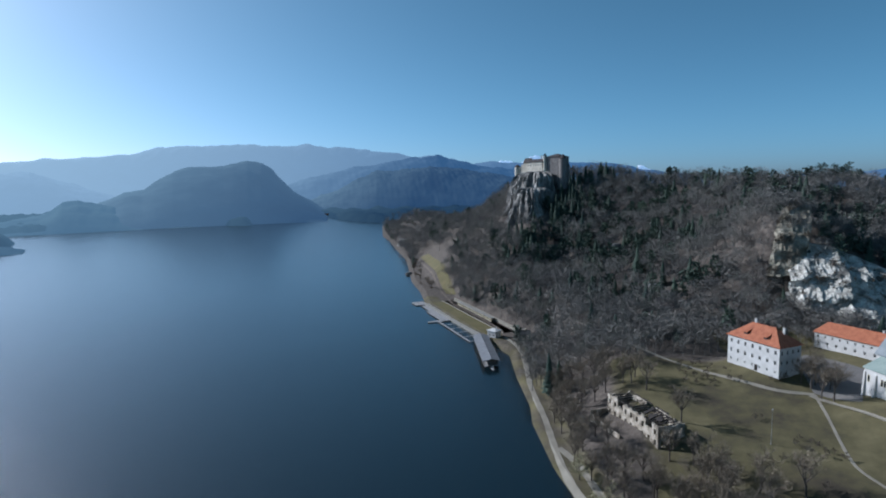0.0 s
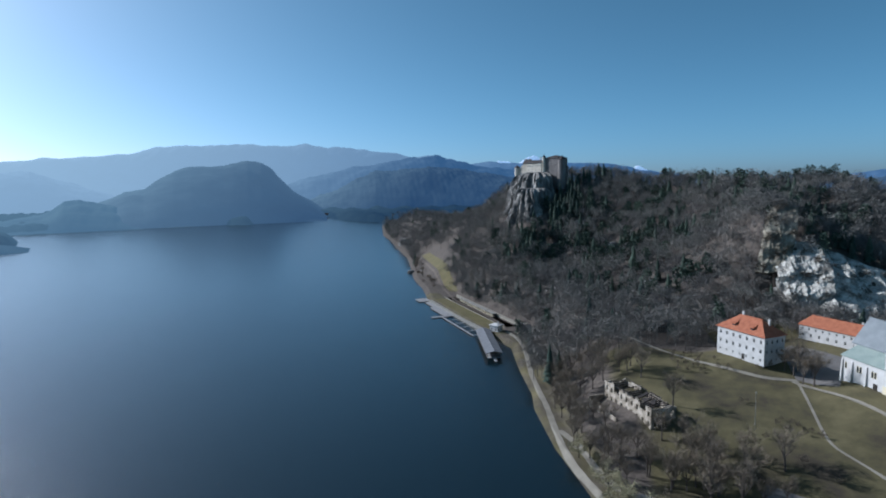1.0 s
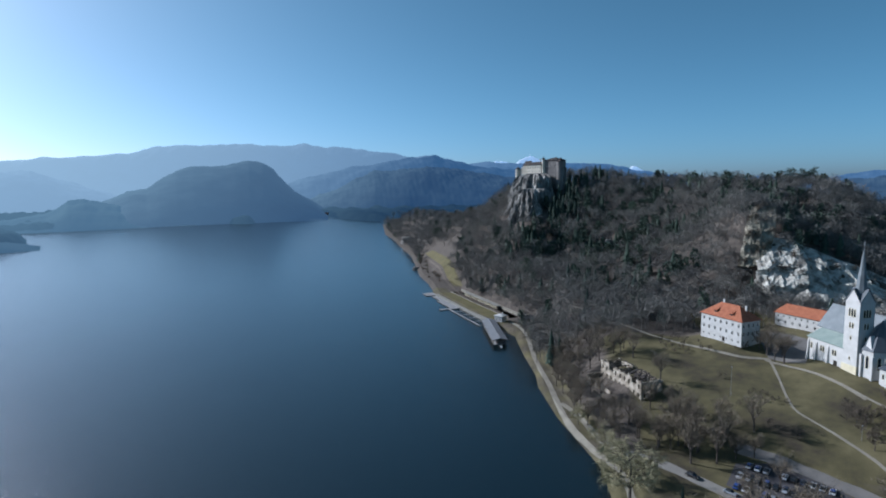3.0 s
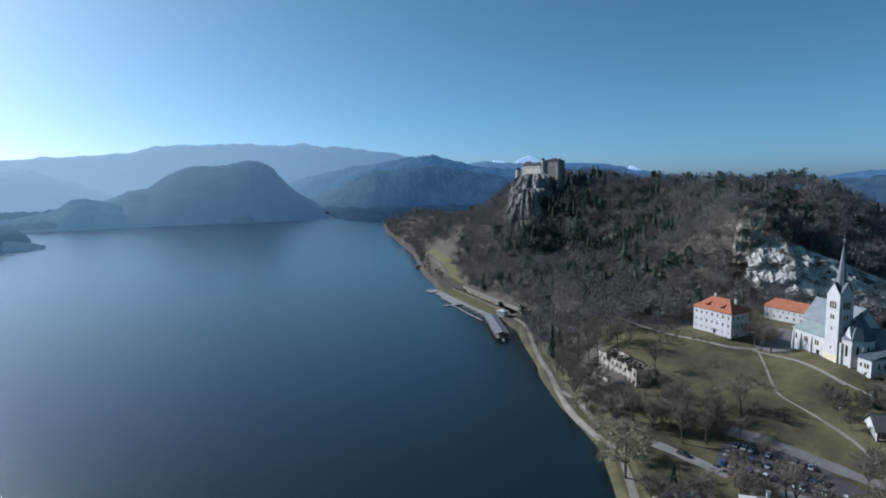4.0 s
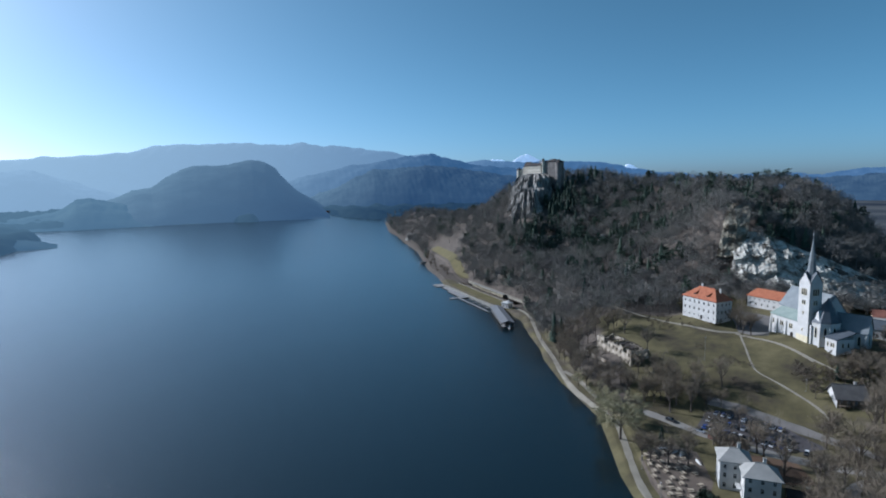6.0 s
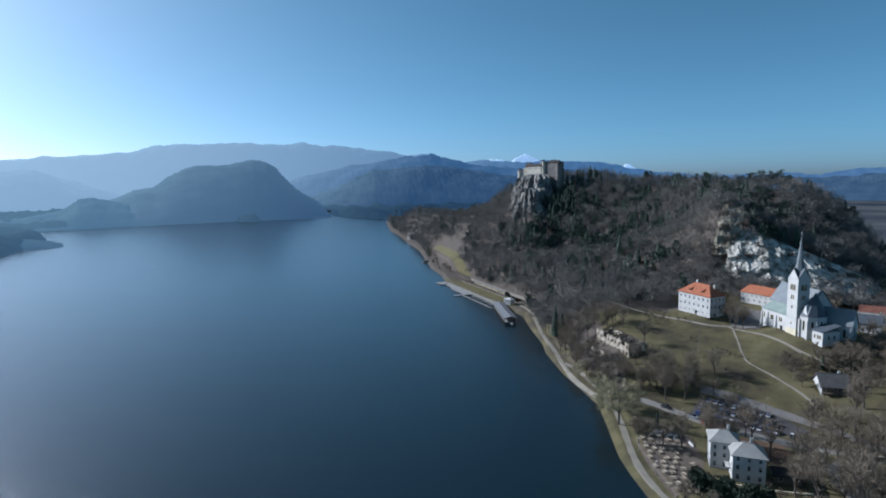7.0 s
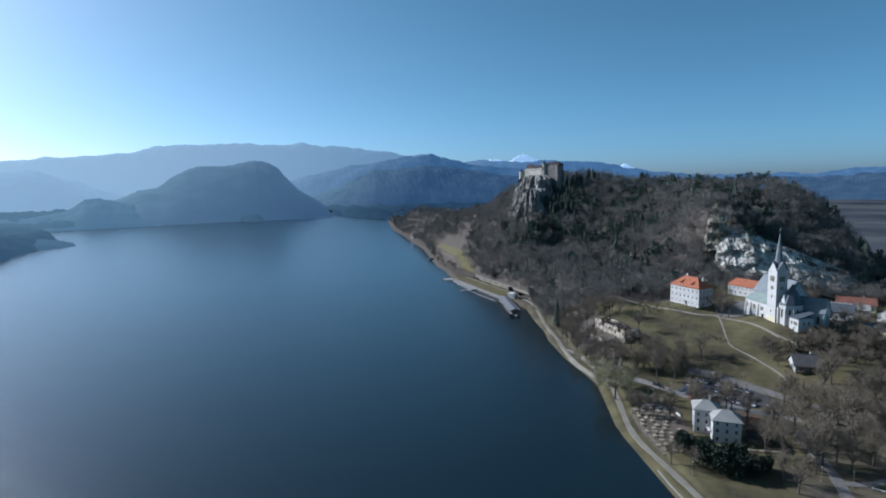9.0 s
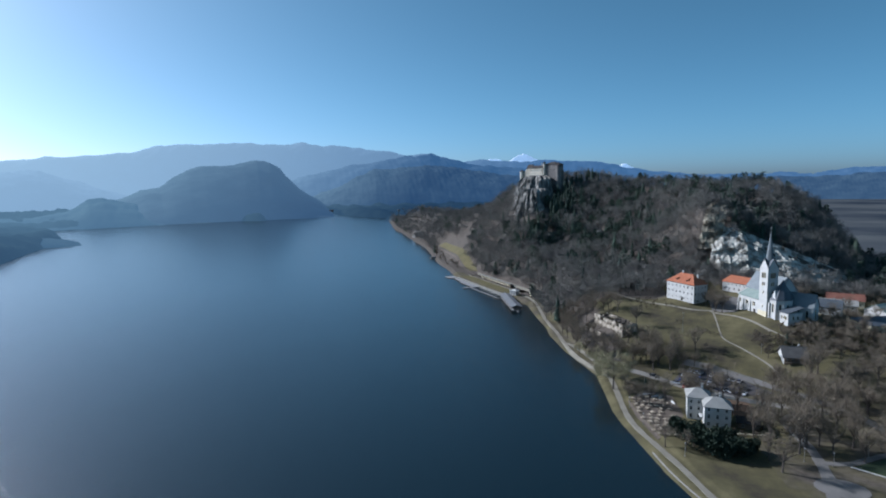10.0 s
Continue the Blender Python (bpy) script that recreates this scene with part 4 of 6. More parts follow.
    # sacristy
    sac = part("sacristy", Geo().box(35, 41.5, -1.5, 8, -3, 4.6), p, root)
    part("sacristy_roof", Geo().solid([(34.4, -2, 4.5), (42, -2, 4.5), (42, 8.4, 7.4), (34.4, 8.4, 7.4)], [(34.4, -2, 4.8), (42, -2, 4.8), (42, 8.4, 7.8), (34.4, 8.4, 7.8)]), M["dark_slate"], root)
    for x in (36.6, 38.6, 39.9):
        pointed(root, x, -1.5, 1.8, 0, 0.9, 2.2)
    for y in (2, 5):
        pointed(root, 41.5, y, 1.8, 90, 0.9, 2.2)
    return root


church()


def parsonage():
    root = thing("parsonage", pose(73.4, 251.6, 25.2, 0, 0, -54.5), "large white three-storey house with an orange hipped roof", "house")
    rows = [(0.4, 1.1, 0.8, 7), (4.0, 1.7, 1.05, 7), (8.1, 1.7, 1.05, 7)]
    side = [(0.4, 1.1, 0.8, 4), (4.0, 1.7, 1.05, 4), (8.1, 1.7, 1.05, 4)]
    box_walls(root, 24.4, 12.5, 11.2, {"f": rows, "r": side, "l": side, "b": rows}, M["plaster"])
    hip_roof(root, 24.4, 12.5, 11.2, 6.2, M["tile"], ridge=11, label="orange clay tile roof")
    part("cornice", Geo().box(-12.35, 12.35, -6.4, 6.4, 10.9, 11.2), M["plaster"], root)
    part("door", Geo().box(1.2, 2.6, -6.35, -6.15, -1, 1.6), M["charred"], root, "dark wooden front door")
    for x in (-4.5, 4.8):
        d = part("dormer", Geo().box(x - 0.8, x + 0.8, -5.1, -2.4, 12.4, 14.0), M["old_tile"], root)
        part("dormer_roof", Geo().solid([(x - 1, -5.4, 13.8), (x + 1, -5.4, 13.8), (x + 1, -1.6, 15.4), (x - 1, -1.6, 15.4)], [(x - 1, -5.4, 14.1), (x + 1, -5.4, 14.1), (x + 1, -1.6, 15.7), (x - 1, -1.6, 15.7)]), M["tile"], d)
    chimney(root, 8.0, 1.5, 13, 17.8, M["plaster"])
    chimney(root, -5.0, 1.5, 16, 19, M["plaster"])


parsonage()


def farm_wing():
    root = thing("farm_wing", pose(121.8, 279.4, 25, 0, 0, -52), "long white two-storey wing with an orange tiled roof", "house")
    rows = [(0.4, 1.5, 1.1, 9), (3.6, 1.2, 0.9, 11)]
    box_walls(root, 36, 10, 5.8, {"f": rows, "l": [(0.6, 1.4, 0.9, 2), (3.6, 1.2, 0.9, 2)], "r": [(3.6, 1.2, 0.9, 2)]}, M["plaster"])
    hip_roof(root, 36, 10, 5.8, 4.8, M["tile"], ridge=30)
    chimney(root, 8, 0.8, 9, 11.6, M["plaster"])


farm_wing()


def ruin():
    root = thing("ruined_house", pose(21.6, 212.4, 9.4, 0, 0, -61), "roofless ruined villa with crumbling walls and charred beams", "ruin")
    L, W = 33.0, 11.0
    z1 = 8.8
    def row(n, size, sill, h, w):
        return [(size * (k + 0.5) / n - w / 2, size * (k + 0.5) / n + w / 2, sill, sill + h) for k in range(n)]
    rnd = random.Random(4)
    for key in "frbl":
        p, q, rz = SIDES[key](L, W)
        n = 9 if key in "fb" else 3
        for k in range(n):
            a, b = Vector(p).lerp(q, k / n), Vector(p).lerp(q, (k + 1) / n)
            size = (b - a).length
            # bays stand to uneven heights, a few of them fallen in
            top = z1 - rnd.choice((0.0, 0.2, 0.7, 1.3, 2.6 if key in "fb" else 0.4)) - (0.8 if key in "lb" else 0)
            if key == "f" and k == 2:
                top = 5.4
            holes = [(size / 2 - 0.65, size / 2 + 0.65, 1.0, 3.1)]
            if top > 7.4:
                holes.append((size / 2 - 0.65, size / 2 + 0.65, 4.9, 7.0))
            part("wall", Geo().wall((a.x, a.y), (b.x, b.y), -3.5, top, holes, inner=0.55), M["ruin"], root)
            if rnd.random() < 0.7:
                u = rnd.uniform(0.1, 0.5)
                c, d = a.lerp(b, u), a.lerp(b, u + 0.4)
                into = Vector((-(b - a).y, (b - a).x)) / size * 0.5
                lo = [(c.x, c.y, top - 0.02), (d.x, d.y, top - 0.02), (d.x + into.x, d.y + into.y, top - 0.02), (c.x + into.x, c.y + into.y, top - 0.02)]
                lift = (rnd.uniform(0.5, 1.3), rnd.uniform(0.1, 0.5))
                part("broken_masonry", Geo().solid(lo, [(x, y, z + lift[i in (1, 2)]) for i, (x, y, z) in enumerate(lo)]), M["ruin"], root)
    for x in (-6, 5):
        part("cross_wall", Geo().wall((x, W / 2 - 0.6), (x, -W / 2 + 0.6), -1, 6.6, [(4, 5.4, 0, 2.4)], inner=0.4), M["ruin"], root)
    for k in range(16):
        x = -15.5 + 2.05 * k
        if rnd.random() < 0.7:
            part("beam", Geo().box(x - 0.14, x + 0.14, -5.2 + rnd.uniform(0, 2.5), 5.2 - rnd.uniform(0, 2.5), 7.7, 8.0), M["charred"], root)
    for y in (-5.0, 4.9):
        for x in (-16, -8, 1, 9):
            if rnd.random() < 0.75:
                part("wall_plate", Geo().box(x, x + 6.5, y - 0.2, y + 0.2, z1 - 0.4, z1 - 0.1), M["charred"], root)
    # remains of the roof at the lake end and low outer walls
    for k in range(9):
        x = 5.5 + 1.3 * k
        part("rafter", Geo().solid([(x, -5.6, 8.6), (x + 0.3, -5.6, 8.6), (x + 0.3, 0.4, 10.4), (x, 0.4, 10.4)], [(x, -5.6, 8.85), (x + 0.3, -5.6, 8.85), (x + 0.3, 0.4, 10.65), (x, 0.4, 10.65)]), M["charred"], root)
        if k % 3 != 1 and k < 8:
            u, w = rnd.uniform(0, 0.35), rnd.uniform(0.5, 1.0)
            part("roof_board", Geo().solid([(x, -5.6 + 6 * u, 8.9 + 1.8 * u), (x + 1.5, -5.6 + 6 * u, 8.9 + 1.8 * u), (x + 1.4, -5.6 + 6 * w, 8.9 + 1.8 * w), (x, -5.6 + 6 * w, 8.9 + 1.8 * w)], [(x, -5.6 + 6 * u, 9.0 + 1.8 * u), (x + 1.5, -5.6 + 6 * u, 9.0 + 1.8 * u), (x + 1.4, -5.6 + 6 * w, 9.0 + 1.8 * w), (x, -5.6 + 6 * w, 9.0 + 1.8 * w)]), M["charred"], root)
    part("ridge_beam", Geo().box(4.5, 17, 0.3, 0.6, 10.3, 10.65), M["charred"], root)
    part("annex_wall", Geo().wall((-17, -13), (4, -13), -4.5, 0.8, [(3, 4, -1.5, 0), (9, 10, -1.5, 0), (15, 16, -1.5, 0)], inner=0.4), M["ruin"], root)
    part("annex_wall", Geo().wall((-17, -5.5), (-17, -13), -4, 2.2, inner=0.4), M["ruin"], root)


ruin()


def villa():
    root = thing("lakeside_villa", pose(52, 94.5, 1.9, 0, 0, -7), "white villa of two joined blocks with grey hipped roofs", "house")
    rows = [(0.9, 1.8, 1.1, 3), (4.4, 1.8, 1.1, 3), (7.6, 1.5, 1.0, 3)]
    box_walls(root, 9.4, 9, 10.2, {"f": rows, "l": rows, "r": rows}, M["plaster"], dx=-3.4, dy=3.6)
    hip_roof(root, 9.4, 9, 10.2, 3.2, M["sheet"], dx=-3.4, dy=3.6, ridge=2.5, over=0.7)
    box_walls(root, 10.4, 8.4, 9.4, {"f": rows, "l": [(0.9, 1.8, 1.1, 2), (4.4, 1.8, 1.1, 2)], "r": rows}, M["plaster"], dx=3.4, dy=-4.2)
    hip_roof(root, 10.4, 8.4, 9.4, 3.6, M["sheet"], dx=3.4, dy=-4.2, ridge=3.0, over=0.7)
    part("balcony", Geo().box(-3.6, -1.9, -6.2, -2.2, 3.6, 3.85), M["plaster"], root)
    part("balcony_rail", Geo().box(-3.6, -3.5, -6.2, -2.2, 4.6, 4.7), M["metal"], root)
    for k in range(9):
        part("baluster", Geo().box(-3.57, -3.53, -6.2 + 0.5 * k, -6.16 + 0.5 * k, 3.85, 4.6), M["metal"], root)
    chimney(root, -1.8, 4.5, 12, 15, M["plaster"])
    chimney(root, 4.5, -4.0, 12, 14.6, M["plaster"])


villa()


def slope_house():
    root = thing("slope_house", pose(109.4, 160, 8.0, 0, 0, -2), "weathered white gabled house with wooden balconies on the slope", "house")
    rows = [(0.8, 1.7, 1.1, 4), (3.9, 1.6, 1.0, 4)]
    box_walls(root, 11.2, 10, 6.4, {"l": [(0.8, 1.7, 1.0, 3), (3.9, 1.7, 1.0, 3)], "r": rows}, M["plaster"], z0=-3, sides="rbl")
    # timber colour on the front wall also supplies the shade on that side
    box_walls(root, 11.2, 10, 6.4, {"f": rows}, M["wood"], z0=-3, name="timber_front", sides="f")
    gable_roof(root, 11.2, 10, 6.4, 4.2, M["brown_sheet"], M["plaster"], over=0.8)
    for k, z in enumerate((3.2, 0.1)):
        bal = part("balcony", Geo().box(-5.1, 5.1, -6.5, -5, z, z + 0.2), M["wood"], root)
        part("rail", Geo().box(-5.1, 5.1, -6.5, -6.4, z + 1.0, z + 1.1), M["wood"], bal)
        for i in range(14):
            part("baluster", Geo().box(-5.1 + i * 0.775, -5.0 + i * 0.775, -6.5, -6.42, z + 0.2, z + 1.0), M["wood"], bal)
    for i in range(5):
        part("post", Geo().box(-5.1 + i * 2.5, -4.9 + i * 2.5, -6.5, -6.3, -3, 5.8), M["wood"], root)
    chimney(root, 3, 1, 8, 11.8, M["plaster"])


slope_house()


def plain_house(x, y, rz, L, W, H, rise, roof, mat, label, kind="gable", cat="house", n=5):
    z = ground_z(x, y)
    root = thing("house", pose(x, y, z, 0, 0, rz), label, cat)
    fl = max(1, int(H / 3))
    rows = [(0.8 + 3.0 * k, 1.5, 1.1, n) for k in range(fl)]
    ends = [(0.8 + 3.0 * k, 1.5, 1.1, max(2, n // 2)) for k in range(fl)]
    box_walls(root, L, W, H, {"f": rows, "l": ends, "r": ends}, mat, z0=-3)
    if kind == "hip":
        hip_roof(root, L, W, H, rise, roof)
    else:
        gable_roof(root, L, W, H, rise, roof, mat)
    chimney(root, L * 0.2, W * 0.1, H + rise * 0.5, H + rise + 1.2, mat)


def chapel_wing():
    root = thing("chapel_wing", pose(130, 206.5, 22.3, 0, 0, -36), "white chapel wing with a grey slate roof beside the choir", "chapel")
    box_walls(root, 15, 11, 9.5, {}, M["plaster"], z0=-3)
    gable_roof(root, 15, 11, 9.5, 7.0, M["slate"], M["plaster"])
    for x in (-4.5, 0, 4.5):
        pointed(root, x, -5.5, 5, 0, 1.1, 4.6)
    pointed(root, 7.5, 0, 5, 90, 1.6, 6)
    for x in (-6.9, -2.3, 2.3, 6.9):
        part("buttress", Geo().box(x - 0.4, x + 0.4, -6.2, -5.4, -3, 7), M["plaster"], root)


chapel_wing()
plain_house(184, 277, -20, 22, 11, 4.6, 3.6, M["rust_tile"], M["plinth"], "low house with a rust-red tiled roof below the cliff")
plain_house(171, 262, -22, 26, 9, 3.6, 2.6, M["sheet"], M["plaster"], "low house with a pale grey sheet roof")
plain_house(158, 240, -30, 16, 10, 5.5, 4, M["dark_slate"], M["plaster"], "house with a dark slate roof in the village")
plain_house(196, 244, 28, 26, 14, 5.5, 4.2, M["copper"], M["plaster"], "building with a pale green sheet roof")
plain_house(218, 268, 20, 20, 12, 6.5, 4.5, M["copper"], M["plaster"], "village building with a green sheet roof", "hip")
# the next block's wide dark roof was added to darken shaded village ground
plain_house(180, 200, 8, 46, 18, 7.0, 3.5, M["dark_slate"], M["plinth"], "grey village block with a dark low roof", "hip", n=8)
plain_house(160, 141, 14, 20, 12, 6.0, 3.0, M["sheet"], M["plinth"], "low building with a pale grey roof among trees")
plain_house(232, 300, -10, 18, 10, 5.5, 4, M["rust_tile"], M["plaster"], "village house with a red tiled roof")
plain_house(250, 262, 10, 18, 10, 5.5, 4, M["slate"], M["plaster"], "village house with a grey roof")

# low retaining wall under the church path
ribbon("wall_retaining", [(87, 226), (95, 214), (101, 202), (107, 191), (114, 182)], 0.5, M["gravel"], "low pale stone wall along the church path", "wall", lift=0.9)

# ---- old quarry face ----
def rock_face(name, foot, crest, cols, rows, mat, label, relief=1.0):
    """A ragged rock wall between a line along its foot and one along its crest."""
    v, f = [], []
    for i in range(cols + 1):
        u = i / cols * (len(foot) - 1)
        k = min(int(u), len(foot) - 2)
        a, b = Vector(foot[k]).lerp(foot[k + 1], u - k), Vector(crest[k]).lerp(crest[k + 1], u - k)
        for j in range(rows + 1):
            t = j / rows
            p = a.lerp(b, t)
            p.z = a.z + (b.z - a.z) * (0.35 * t + 0.65 * t ** 0.7) - 3 * (1 - t)
            q = Vector((p.x * 0.09, p.y * 0.09, p.z * 0.1))
            n1 = noise.fractal(q, 0.9, 2.1, 6)
            n2 = noise.ridged_multi_fractal(Vector((p.x * 0.1, p.z * 0.035, 3.0)), 0.9, 2.1, 4, 1.0, 2.0) - 1.0
            n3 = noise.noise(Vector((p.x * 0.03, p.y * 0.03, p.z * 0.35)))
            n4 = noise.ridged_multi_fractal(Vector((p.x * 0.4, p.z * 0.16, 7.0)), 0.9, 2.1, 3, 1.0, 2.0) - 1.0
            bed = (p.z * 0.085 - p.x * 0.012 + 0.5 * n1) % 1.0          # sloping ledges
            d = relief * (3.6 * n1 + 2.0 * n2 + 1.2 * n3 + 0.8 * n4 + 1.5 * (0.5 - bed) * (1 if bed < 0.85 else (1 - bed) / 0.15))
            if t > 0.93:
                d *= (1 - t) / 0.07
            v.append((p.x + 0.1 * d, p.y - d - (2.5 * math.sin(t * 3.14)), p.z + 0.7 * n3))
    n = rows + 1
    for i in range(cols):
        for j in range(rows):
            a = i * n + j
            f.append((a, a + n, a + n + 1, a + 1))
    # back and lower closing skins, so that the rock has body
    for i in range(cols):
        a = i * n
        k = len(v)
        x0, y0, z0 = v[a]
        x1, y1, z1 = v[a + n]
        v += [(x0, y0 + 26, z0 - 8), (x1, y1 + 26, z1 - 8)]
        f.append((a + n, a, k, k + 1))
    return tagged(mesh_object(name, v, f, mat), label, "cliff")


quarry = rock_face("quarry_cliff", [(105, 322, 47), (113, 314, 40), (126, 305, 33), (150, 299, 28), (175, 298, 25), (200, 302, 21), (215, 308, 18)],
          [(107, 337, 62), (115, 338, 70), (129, 334, 67), (150, 327, 57), (177, 323, 46), (200, 322, 35), (217, 323, 19)], 180, 60, M["quarry"], "pale weathered limestone cliff of an old quarry")
spur = rock_face("rock_spur", [(97, 332, 54), (102, 329, 54), (108, 327, 56), (115, 328, 60)], [(102, 339, 74), (107, 345, 86), (114, 349, 91), (122, 347, 89)], 60, 50, M["spur"], "brown-stained rock spur beside the quarry cliff", 0.55)


# ---- trees ----
def sliver(v, f, p, d, length, width):
    """A flat tapering twig spray."""
    side = d.cross(Vector((random.uniform(-1, 1), random.uniform(-1, 1), random.uniform(-0.3, 0.3)))).normalized() * width / 2
    k = len(v)
    tip = p + d * length
    v += [tuple(p - side), tuple(p + side), tuple(tip)]
    f.append((k, k + 1, k + 2))


def limb(g, p, d, length, r, depth, ends, rnd, droop=0.0):
    """A tapered branch with a bend and side branches; its tips go to ends."""
    mid = p + d * length * 0.55
    d2 = (d + Vector((rnd.uniform(-0.25, 0.25), rnd.uniform(-0.25, 0.25), rnd.uniform(0.0, 0.25) - droop))).normalized()
    tip = mid + d2 * length * 0.45
    sides = 5 if r > 0.12 else 3
    g.tube(p, mid, r, r * 0.72, sides, False)
    g.tube(mid, tip, r * 0.72, r * 0.4, sides, False)
    ends += [(mid, d), (tip, d2)]
    if depth:
        for k in range(3 if depth > 1 else 2):
            a = rnd.uniform(0, 6.283)
            out = Vector((math.cos(a), math.sin(a), rnd.uniform(0.1, 0.7) - droop))
            at = p.lerp(tip, rnd.uniform(0.45, 1.0))
            limb(g, at, (d2 * 0.7 + out * 0.75).normalized(), length * rnd.uniform(0.5, 0.72), r * 0.5, depth - 1, ends, rnd, droop)


def bare_tree_meshes(seed, H, depth=3, twigs=850, droop=0.0, tint=0.3, width=0.11, wide=0.3):
    """Trunk with limbs, and a crown of fine leafless twigs."""
    rnd = random.Random(seed)
    random.seed(seed)
    g, ends = Geo(), []
    lean = Vector((rnd.uniform(-0.06, 0.06), rnd.uniform(-0.06, 0.06), 1)).normalized()
    fork = lean * H * rnd.uniform(0.25, 0.36)
    r = H * 0.02
    g.tube((0, 0, -0.6), fork * 0.5, r * 1.3, r, 7, False)
    g.tube(fork * 0.5, fork, r, r * 0.85, 7, False)
    n = 5 if depth > 2 else 4
    for k in range(n):
        a = 6.283 * k / n + rnd.uniform(-0.5, 0.5)
        out = Vector((math.cos(a) * wide * 2.2, math.sin(a) * wide * 2.2, rnd.uniform(0.8, 1.3)))
        limb(g, fork * rnd.uniform(0.75, 1.0), out.normalized(), H * rnd.uniform(0.3, 0.4), r * 0.6, depth - 1, ends, rnd, droop)
    limb(g, fork, lean, H * 0.42, r * 0.75, depth - 1, ends, rnd, droop)
    v, f = [], []
    for k in range(twigs):
        p, d = ends[rnd.randrange(len(ends))]
        q = p + Vector((rnd.gauss(0, 1), rnd.gauss(0, 1), rnd.gauss(0, 1))) * H * 0.035
        way = (d + Vector((rnd.gauss(0, 0.6), rnd.gauss(0, 0.6), rnd.gauss(0.15, 0.5) - droop * 3))).normalized()
        sliver(v, f, q, way, H * rnd.uniform(0.07, 0.15), width * rnd.uniform(0.6, 1.4))
    trunk = g.mesh("trunk", M["bark"])
    crown = bpy.data.meshes.new("crown")
    crown.from_pydata(v, [], f)
    crown.materials.append(M["twigs"])
    crown.attributes.new("tint", "FLOAT", "POINT").data.foreach_set("value", np.full(len(v), tint, np.float32))
    return trunk, crown


def conifer_mesh_arrays(seed, H, R, tiers=11, per=10):
    rnd = random.Random(seed)
    v, f = [], []
    for t in range(tiers):
        z = H * (0.1 + 0.86 * t / tiers)
        r = R * (1 - t / tiers) ** 0.85 + 0.15
        for k in range(per):
            a = 6.283 * (k + rnd.random()) / per
            rr = r * rnd.uniform(0.65, 1.1)
            da = 0.42 + 0.12 * rnd.random()
            i = len(v)
            zz = z + rnd.uniform(-0.02, 0.02) * H
            v += [(0, 0, zz + H * 0.1), (math.cos(a - da) * rr * 0.75, math.sin(a - da) * rr * 0.75, zz - H * 0.005), (math.cos(a) * rr, math.sin(a) * rr, zz - H * 0.035), (math.cos(a + da) * rr * 0.75, math.sin(a + da) * rr * 0.75, zz - H * 0.005)]
            f += [(i, i + 1, i + 2), (i, i + 2, i + 3)]
    return np.array(v), np.array(f)


def conifer_meshes(seed, H, R, tint=0.2, tiers=13, per=14):
    v, f = conifer_mesh_arrays(seed, H, R, tiers, per)
    crown = bpy.data.meshes.new("crown")
    crown.from_pydata(v.tolist(), [], f.tolist())
    crown.materials.append(M["needles"])
    crown.attributes.new("tint", "FLOAT", "POINT").data.foreach_set("value", np.full(len(v), tint, np.float32))
    trunk = Geo().tube((0, 0, -0.6), (0, 0, H * 0.9), H * 0.016, 0.04, 6, False).mesh("trunk", M["bark"])
    return trunk, crown


def plant(kind, meshes, x, y, scale, turn, label, group, name="tree"):
    root = thing(name, pose(x, y, ground_z(x, y), 0, 0, turn) @ Matrix.Diagonal((scale, scale, scale, 1)), label, "tree", group)
    part("trunk", meshes[0], None, root)
    part("crown", meshes[1], None, root)
    return root


TREES = [bare_tree_meshes(11, 16, tint=0.45), bare_tree_meshes(12, 17, tint=0.6), bare_tree_meshes(13, 14, tint=0.35), bare_tree_meshes(14, 18, tint=0.5, wide=0.22), bare_tree_meshes(15, 15, tint=0.7)]
SHRUBS = [bare_tree_meshes(21, 5, 2, 330, tint=0.1, width=0.14, wide=0.6), bare_tree_meshes(22, 4.5, 2, 300, tint=0.0, width=0.14, wide=0.7)]
WILLOW = bare_tree_meshes(31, 17, 3, 1900, 0.25, tint=0.5, width=0.15, wide=0.45)
WILLOW[1].materials[0] = M["withies"]
SPRUCE = [conifer_meshes(41, 18, 3.2, 0.15), conifer_meshes(42, 16, 3.6, 0.25)]


def yew_meshes(seed, H, R, tint=0.2):
    """Broad evergreen: several rounded lumps, each a cloud of small leaf sprays."""
    rnd = random.Random(seed)
    random.seed(seed)
    v, f = [], []
    lumps = [(Vector((rnd.uniform(-0.5, 0.5) * R, rnd.uniform(-0.5, 0.5) * R, H * rnd.uniform(0.25, 0.75))), R * rnd.uniform(0.4, 0.62)) for _ in range(11)]
    for c, r in lumps:
        for _ in range(150):
            d = Vector((rnd.gauss(0, 1), rnd.gauss(0, 1), rnd.gauss(0, 1))).normalized()
            p = c + d * r * rnd.uniform(0.75, 1.05)
            sliver(v, f, p, (d + Vector((rnd.gauss(0, 0.5), rnd.gauss(0, 0.5), rnd.gauss(0, 0.5)))).normalized(), rnd.uniform(0.5, 1.0), rnd.uniform(0.5, 0.9))
    crown = bpy.data.meshes.new("crown")
    crown.from_pydata(v, [], f)
    crown.materials.append(M["yew"])
    crown.attributes.new("tint", "FLOAT", "POINT").data.foreach_set("value", np.full(len(v), tint, np.float32))
    trunk = Geo().tube((0, 0, -0.6), (0, 0, H * 0.5), 0.3, 0.15, 7, False).mesh("trunk", M["bark"])
    return trunk, crown


YEW = yew_meshes(43, 9, 4.6, 0.1)

